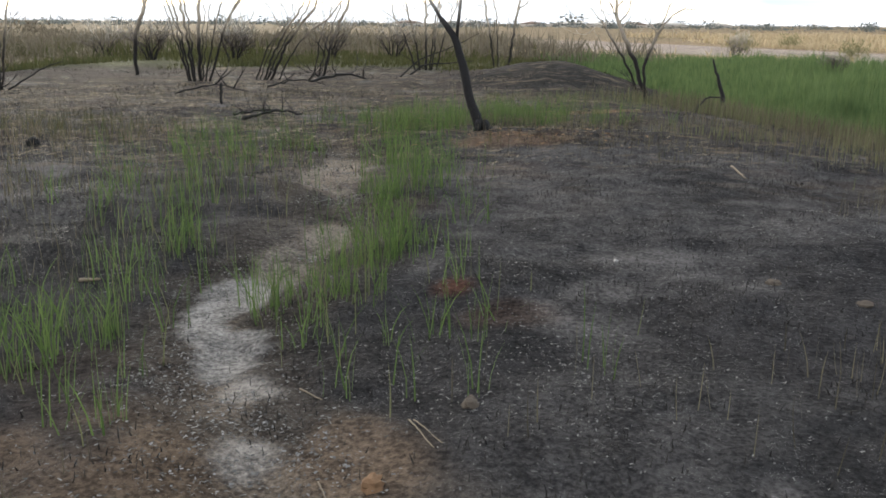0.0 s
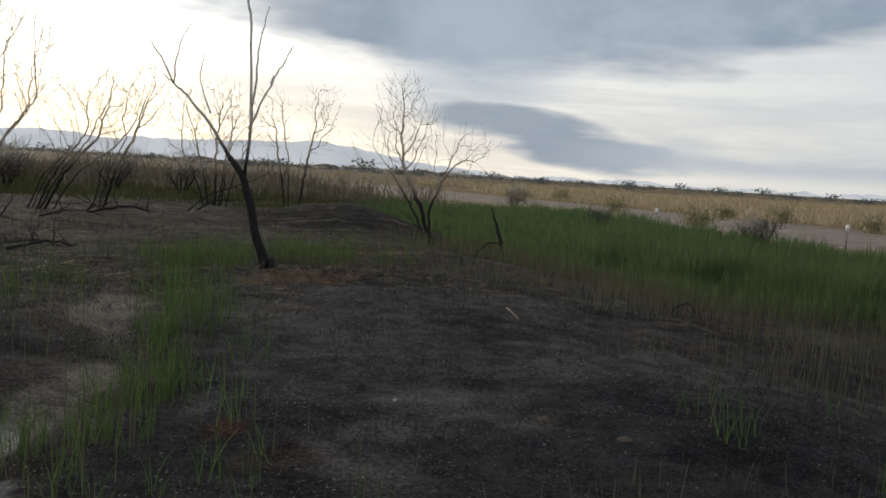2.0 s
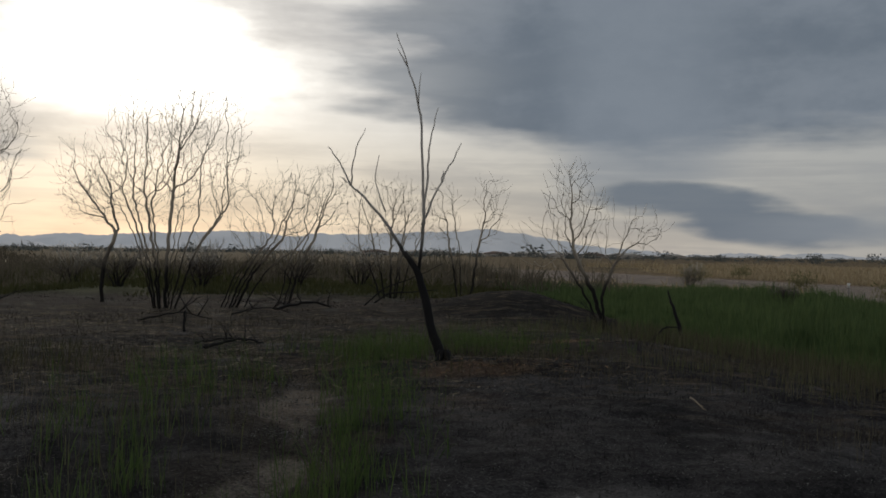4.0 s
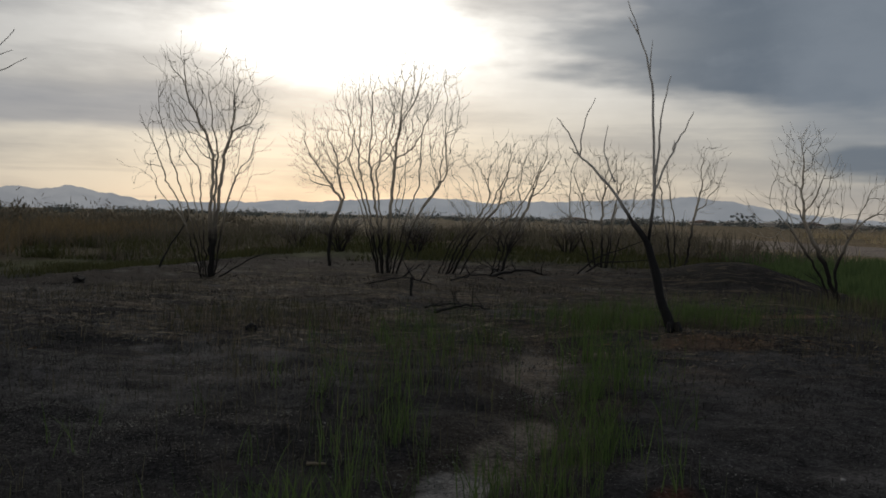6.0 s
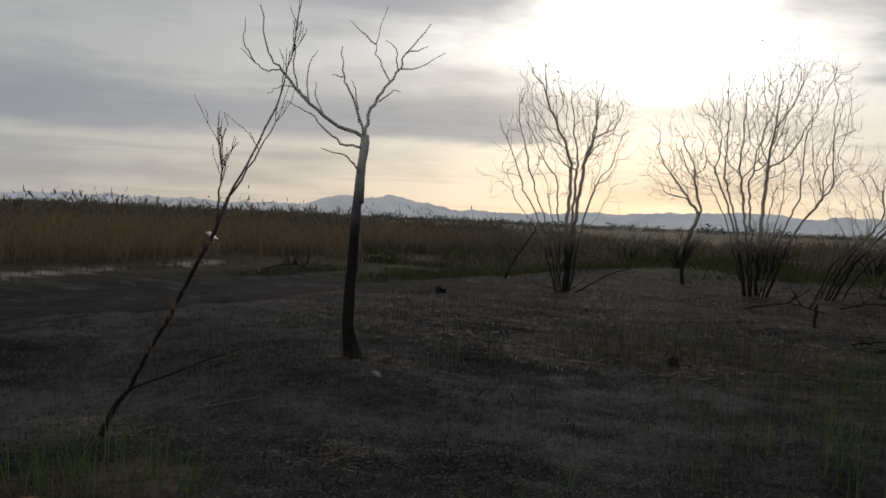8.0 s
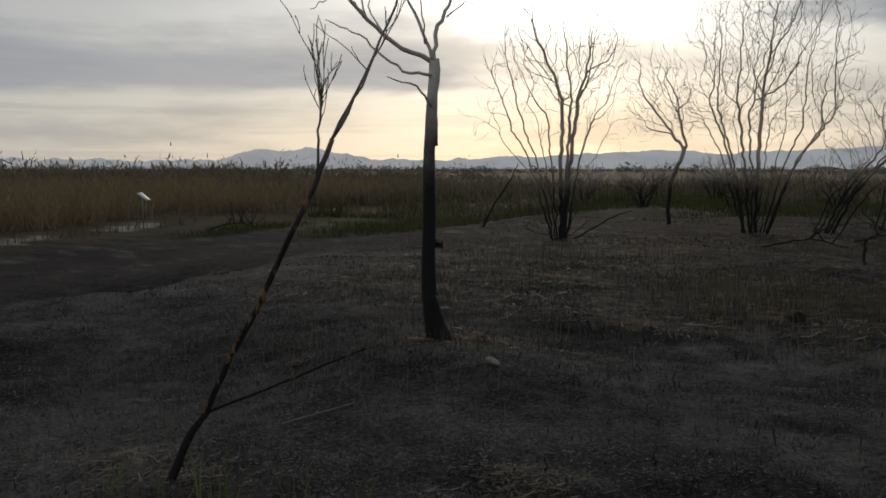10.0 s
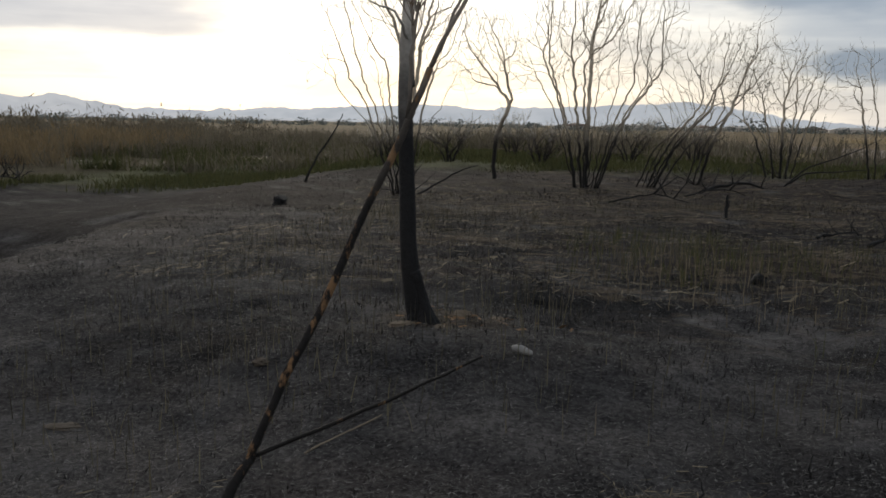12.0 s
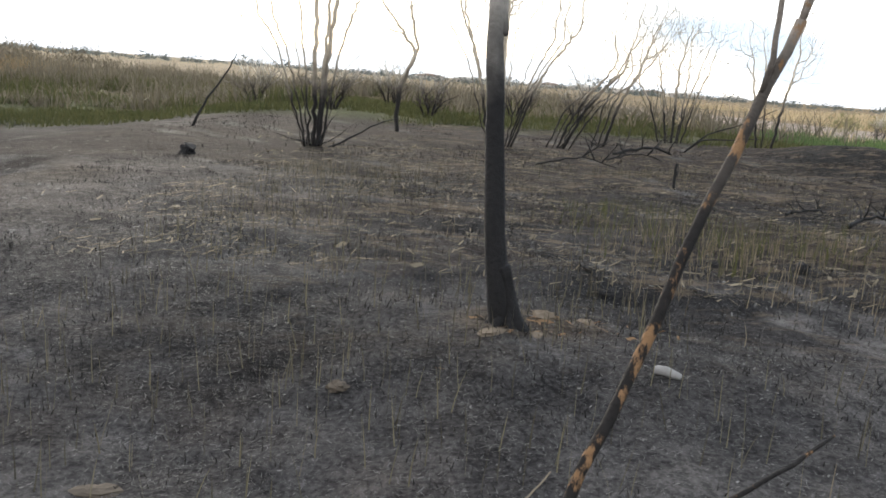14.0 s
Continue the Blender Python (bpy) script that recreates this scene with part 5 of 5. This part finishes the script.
def fallen_branch(x, y, turn, size, label, seed, thick=0.035, kids=4):
    ob = thing("fallen_branch", x, y, label, "branch", "", 0.0, turn)
    rnd = random.Random(seed)
    m = Mesh()
    line = limb(m, [(-0.6 * size, 0, 0.03), (-0.25 * size, 0.05, 0.10 * size), (0.15 * size, -0.03, 0.16 * size), (0.6 * size, 0.05, 0.05)], thick * size, thick * 0.5 * size, 7, 0.02, 0.15)
    part("bough", m, CHAR, ob)
    for _ in range(kids):
        t = Mesh()
        sprig(t, line[rnd.randint(2, len(line) - 2)], (rnd.gauss(0, 0.6), rnd.gauss(0, 0.6), 0.5), 0.45 * size, 0.014 * size, rnd, 1, 0.2, 0.2, 0.6, 2, 5)
        part("twig", t, CHAR, ob)


fallen_branch(-2.75, 13.1, 25, 0.55, "charred fallen branch with broken twigs", 1, 0.032, 6)
fallen_branch(-2.6, 22.5, 20, 1.3, "charred fallen branch under the shrubs", 2)
fallen_branch(-2.35, 12.35, 35, 0.75, "charred crooked branch lying on burnt straw", 3, 0.034, 4)
fallen_branch(-4.7, 18.2, 8, 1.2, "long charred branch lying before the shrubs", 7, 0.016, 4)
fallen_branch(-3.3, 20.2, 20, 1.1, "charred bent branch lying before the shrubs", 8, 0.018, 4)
fallen_branch(-25.5, 28.5, 60, 1.8, "dark tangle of dead branches beside a pale strip", 5, 0.02, 9)
fallen_branch(-26.5, 30.5, 80, 1.4, "dark tangle of dead branches beside a pale strip", 6, 0.02, 8)


def snag(x, y, pts, r, label):
    ob = thing("burnt_snag", x, y, label, "snag", "burnt snags", 0.03)
    m = Mesh()
    limb(m, pts, r, r * 0.3, 7, 0.012, 0.1)
    part("trunk", m, CHAR, ob)


snag(5.1, 16.2, [(0.05, 0, -0.03), (0.0, 0.02, 0.4), (-0.12, 0.02, 0.75), (-0.22, 0.03, 1.05)], 0.05, "thin black curved snag at the reed edge")
snag(4.5, 16.0, [(0, 0, -0.03), (0.25, 0.05, 0.25), (0.6, 0.05, 0.28)], 0.03, "low bent burnt branch at the reed edge")
snag(-1.2, 24.6, [(0, 0, -0.03), (0.6, 0.05, 0.5), (1.4, 0.0, 0.8), (2.2, 0.1, 1.2)], 0.024, "long burnt limb arching up from the ground")
snag(-1.0, 25.3, [(0, 0, -0.03), (0.5, 0.05, 0.3), (1.1, 0.0, 0.36), (1.9, 0.1, 0.42)], 0.03, "burnt limb lying low beside the shrubs")
snag(-9.15, 18.5, [(0, 0, -0.03), (0.45, -0.05, 0.2), (0.95, 0.0, 0.5), (1.3, 0.05, 0.62)], 0.024, "blackened low limb at the shrub's foot")
snag(-12.2, 22.2, [(-0.3, 0, -0.03), (0.0, 0.05, 0.6), (0.4, 0.1, 1.2), (0.6, 0.1, 1.6)], 0.03, "thin leaning burnt stem")


snag(5.5, 9.7, [(-0.22, 0, -0.04), (-0.12, 0.02, 0.12), (0.06, 0.02, 0.15), (0.2, 0, -0.04)], 0.026, "burnt branch arched out of the ground")
for sx, sy, st in ((-5.2, 5.3, 0.10), (-4.75, 5.6, 0.13), (-8.35, 6.9, 0.09), (-5.45, 5.0, 0.08), (-4.2, 6.4, 0.10), (-7.9, 8.2, 0.09), (-5.4, 6.55, 0.07), (-4.9, 6.9, 0.09)):
    snag(sx, sy, [(0, 0, -0.03), (0.008, 0.004, st * 0.5), (0.0, 0.01, st)], 0.007, "tiny upright burnt stub in ash")

# ---------------------------------------------------------------- far things
def sign():
    """A slanting information panel on two posts."""
    ob = thing("information_sign", -34.3, 33.1, "slanted white panel sign on dark posts in reeds", "sign", turn=118)
    for s in (-0.28, 0.28):
        m = Mesh()
        m.box((s - 0.03, -0.03, -0.1), (s + 0.03, 0.03, 0.92))
        part("post", m, METAL, ob)
    m = Mesh()
    m.box((-0.36, -0.26, -0.02), (0.36, 0.26, 0.02))
    p = part("panel", m, WHITE, ob, "white faded panel")
    p.matrix_local = pose(0, 0, 1.05, 40, 0, 0)
    m = Mesh()
    m.box((-0.38, -0.28, -0.03), (0.38, 0.28, -0.022))
    f = part("panel_back", m, METAL, ob)
    f.matrix_local = pose(0, 0, 1.05, 40, 0, 0)


sign()


def marker(x, y):
    ob = thing("marker_post", x, y, "short white marker post beside the dirt road", "post", "marker posts")
    m = Mesh()
    m.tube([(0, 0, -0.1), (0, 0, 0.95)], [0.04, 0.04], 8)
    part("post", m, METAL, ob)
    m = Mesh()
    m.box((-0.06, -0.04, 0.78), (0.06, 0.04, 1.0))
    part("marker_plate", m, WHITE, ob, "white marker plate")


marker(24.3, 30.9)
marker(20.8, 40.7)
for i, (x, y, t, w) in enumerate(((15.9, 24.4, 1.5, 0.5), (22, 33, 1.2, 0.5), (13.5, 31, 1.3, 0.7), (26, 27, 1.4, 0.6), (17, 52, 2.0, 1.3), (38, 40, 1.6, 0.7))):
    bare_shrub(x, y, 7, t * 1.0, w * 0.5, "small thin twiggy roadside shrub, grey-brown", 70 + i, group="roadside shrubs", base_r=0.022, low=0, levels=3, mat=TWIG, fine=0.006, open_=0.35, lift=0.9)
for i, (x, y, t, w) in enumerate(((-7.6, 33, 1.8, 0.9), (-4.5, 36, 2.2, 1.2), (-11, 34, 2.0, 0.9), (-2, 37, 2.0, 1.0), (-15, 40, 2.4, 1.0), (-9.5, 42, 2.5, 1.0))):
    bare_shrub(x, y, 6, t, w, "bare burnt shrub at the back of the burn", 80 + i, group="bare burnt shrubs", base_r=0.045, low=1, levels=2, fine=0.008)


def field_bush(az, r, tall, seed):
    """A loose leafy bush in the dry field."""
    rs = np.random.RandomState(seed)
    x, y, n = -math.sin(radians(az)) * r, math.cos(radians(az)) * r, 420
    tall = tall * 0.8
    u = rs.randn(n, 3) * np.array([0.40, 0.40, 0.24]) * tall
    z = height(x + u[:, 0], y + u[:, 1]) + np.clip(0.42 * tall + u[:, 2], 0.0, tall * 0.95)
    ob = blades("field_bush", x + u[:, 0], y + u[:, 1], 0.22 * tall, BUSH, "small leafy olive bush in dry grass", "bush", seed, 0.07, 0.6, 0.9, 2, z, kind="")
    return tagged(ob, "small leafy olive bush in dry grass", "bush", "field bushes")


for i, (az, r, tall) in enumerate(((-18.3, 75, 1.9), (-21, 90, 1.6), (-24.5, 62, 1.5), (-29.6, 47, 1.4), (-31.2, 64, 1.3), (-34.5, 66, 1.4), (-39.5, 60, 1.3))):
    field_bush(az, r, tall, 401 + i)


def house(x, y, w, d, h, turn, pale):
    ob = new("house")
    ob.matrix_world = pose(x, y, -1.7, 0, 0, turn)
    tagged(ob, "low pale stucco house with shallow hipped roof", "house", "far houses")
    m = Mesh()
    m.box((-w / 2, -d / 2, 0), (w / 2, d / 2, h))
    part("wall", m, HOUSE, ob)
    m = Mesh()
    e, r = 0.5, min(w, d) * 0.15
    m.v += [Vector(p) for p in ((-w / 2 - e, -d / 2 - e, h + 0.01), (w / 2 + e, -d / 2 - e, h + 0.01), (w / 2 + e, d / 2 + e, h + 0.01), (-w / 2 - e, d / 2 + e, h + 0.01), (-w / 2 + d / 2, 0, h + r), (w / 2 - d / 2, 0, h + r))]
    m.f += [(0, 1, 5, 4), (1, 2, 5), (2, 3, 4, 5), (3, 0, 4), (3, 2, 1, 0)]
    part("roof", m, HOUSE if pale else ROOF, ob)
    for s in (-0.3, 0.05, 0.32):
        m = Mesh()
        m.box((w * s - 0.7, -d / 2 - 0.05, 0.9), (w * s + 0.7, -d / 2 - 0.004, 2.1))
        part("window", m, PANE, ob)


for i in range(9):
    rnd = random.Random(300 + i)
    a = radians(2 - 2.3 * i + rnd.uniform(-0.8, 0.8))
    r = rnd.uniform(430, 560)
    house(-math.sin(a) * r, math.cos(a) * r, rnd.uniform(13, 20), rnd.uniform(9, 11), 3.0, rnd.uniform(-30, 30), i % 3 != 0)


def far_trees():
    """A line of trees round the horizon, each a trunk and a crown of loose clumps."""
    rs = np.random.RandomState(9)
    n = 900
    a = np.radians(rs.uniform(-62, 62, n))
    r = rs.uniform(300, 620, n)
    tall = 1.8 + 2.6 * rs.rand(n) ** 2
    tall[::6] += 0.6 + 2.4 * rs.rand(len(tall[::6]))
    x, y = -np.sin(a) * r, np.cos(a) * r
    px, py, pz, each = [], [], [], 70
    for i in range(n):
        u = rs.randn(each, 3) * np.array([0.34, 0.34, 0.21]) * tall[i]
        px.append(x[i] + u[:, 0])
        py.append(y[i] + u[:, 1])
        pz.append(np.maximum(-0.8, -0.9 + tall[i] * 0.40 + np.clip(u[:, 2], -1.0, tall[i] * 0.32)))
    px, py, pz = map(np.concatenate, (px, py, pz))
    blades("far_trees", px, py, np.repeat(tall, each) * 0.13, FAR_TREES, "distant line of dark trees on the horizon", "trees", 91, np.repeat(tall, each) * 0.15, 0.5, 0.8, 2, pz)


far_trees()


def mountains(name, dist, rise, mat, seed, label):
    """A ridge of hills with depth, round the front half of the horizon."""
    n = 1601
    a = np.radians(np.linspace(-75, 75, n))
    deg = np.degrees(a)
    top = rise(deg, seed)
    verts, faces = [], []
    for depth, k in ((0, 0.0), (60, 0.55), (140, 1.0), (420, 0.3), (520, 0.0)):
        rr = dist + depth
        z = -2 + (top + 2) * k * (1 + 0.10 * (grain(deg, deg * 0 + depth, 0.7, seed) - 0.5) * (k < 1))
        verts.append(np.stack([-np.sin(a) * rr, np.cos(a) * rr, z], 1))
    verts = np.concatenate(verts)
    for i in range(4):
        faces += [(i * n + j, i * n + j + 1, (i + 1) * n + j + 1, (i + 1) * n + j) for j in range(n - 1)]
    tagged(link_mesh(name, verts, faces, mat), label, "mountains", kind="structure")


def ridges(deg, seed):
    """Small crags and saddles along a skyline."""
    return 7 * (grain(deg, deg * 0, 0.5, seed + 1) - 0.5) + 4.5 * (grain(deg, deg * 0, 0.24, seed + 2) - 0.5) + 2.5 * (grain(deg, deg * 0, 0.12, seed + 3) - 0.5)


def far_range(deg, seed):
    h = 20 + 30 * heap(deg, deg * 0, 5, 0, 22, 1) + 38 * heap(deg, deg * 0, -5, 0, 7, 1) + 16 * heap(deg, deg * 0, 12, 0, 4, 1)
    h = h * smooth(deg, -20, -6) + 12
    return h + 18 * (grain(deg, deg * 0, 2.2, seed) - 0.5) + 15 * (grain(deg, deg * 0, 0.9, seed + 1) - 0.5) + ridges(deg, seed)


def near_range(deg, seed):
    h = 46 * smooth(deg, 27.5, 32.8) * smooth(deg, 40.5, 36.5) + 14 * heap(deg, deg * 0, 33.7, 0, 0.9, 1) + 6 * heap(deg, deg * 0, 36.6, 0, 0.8, 1) + 14 * smooth(deg, 20, 27) * smooth(deg, 47, 40) + 24 * heap(deg, deg * 0, 50, 0, 4.5, 1)
    return np.maximum(h, 0) + 8 + 13 * (grain(deg, deg * 0, 1.3, seed) - 0.5) + ridges(deg, seed)


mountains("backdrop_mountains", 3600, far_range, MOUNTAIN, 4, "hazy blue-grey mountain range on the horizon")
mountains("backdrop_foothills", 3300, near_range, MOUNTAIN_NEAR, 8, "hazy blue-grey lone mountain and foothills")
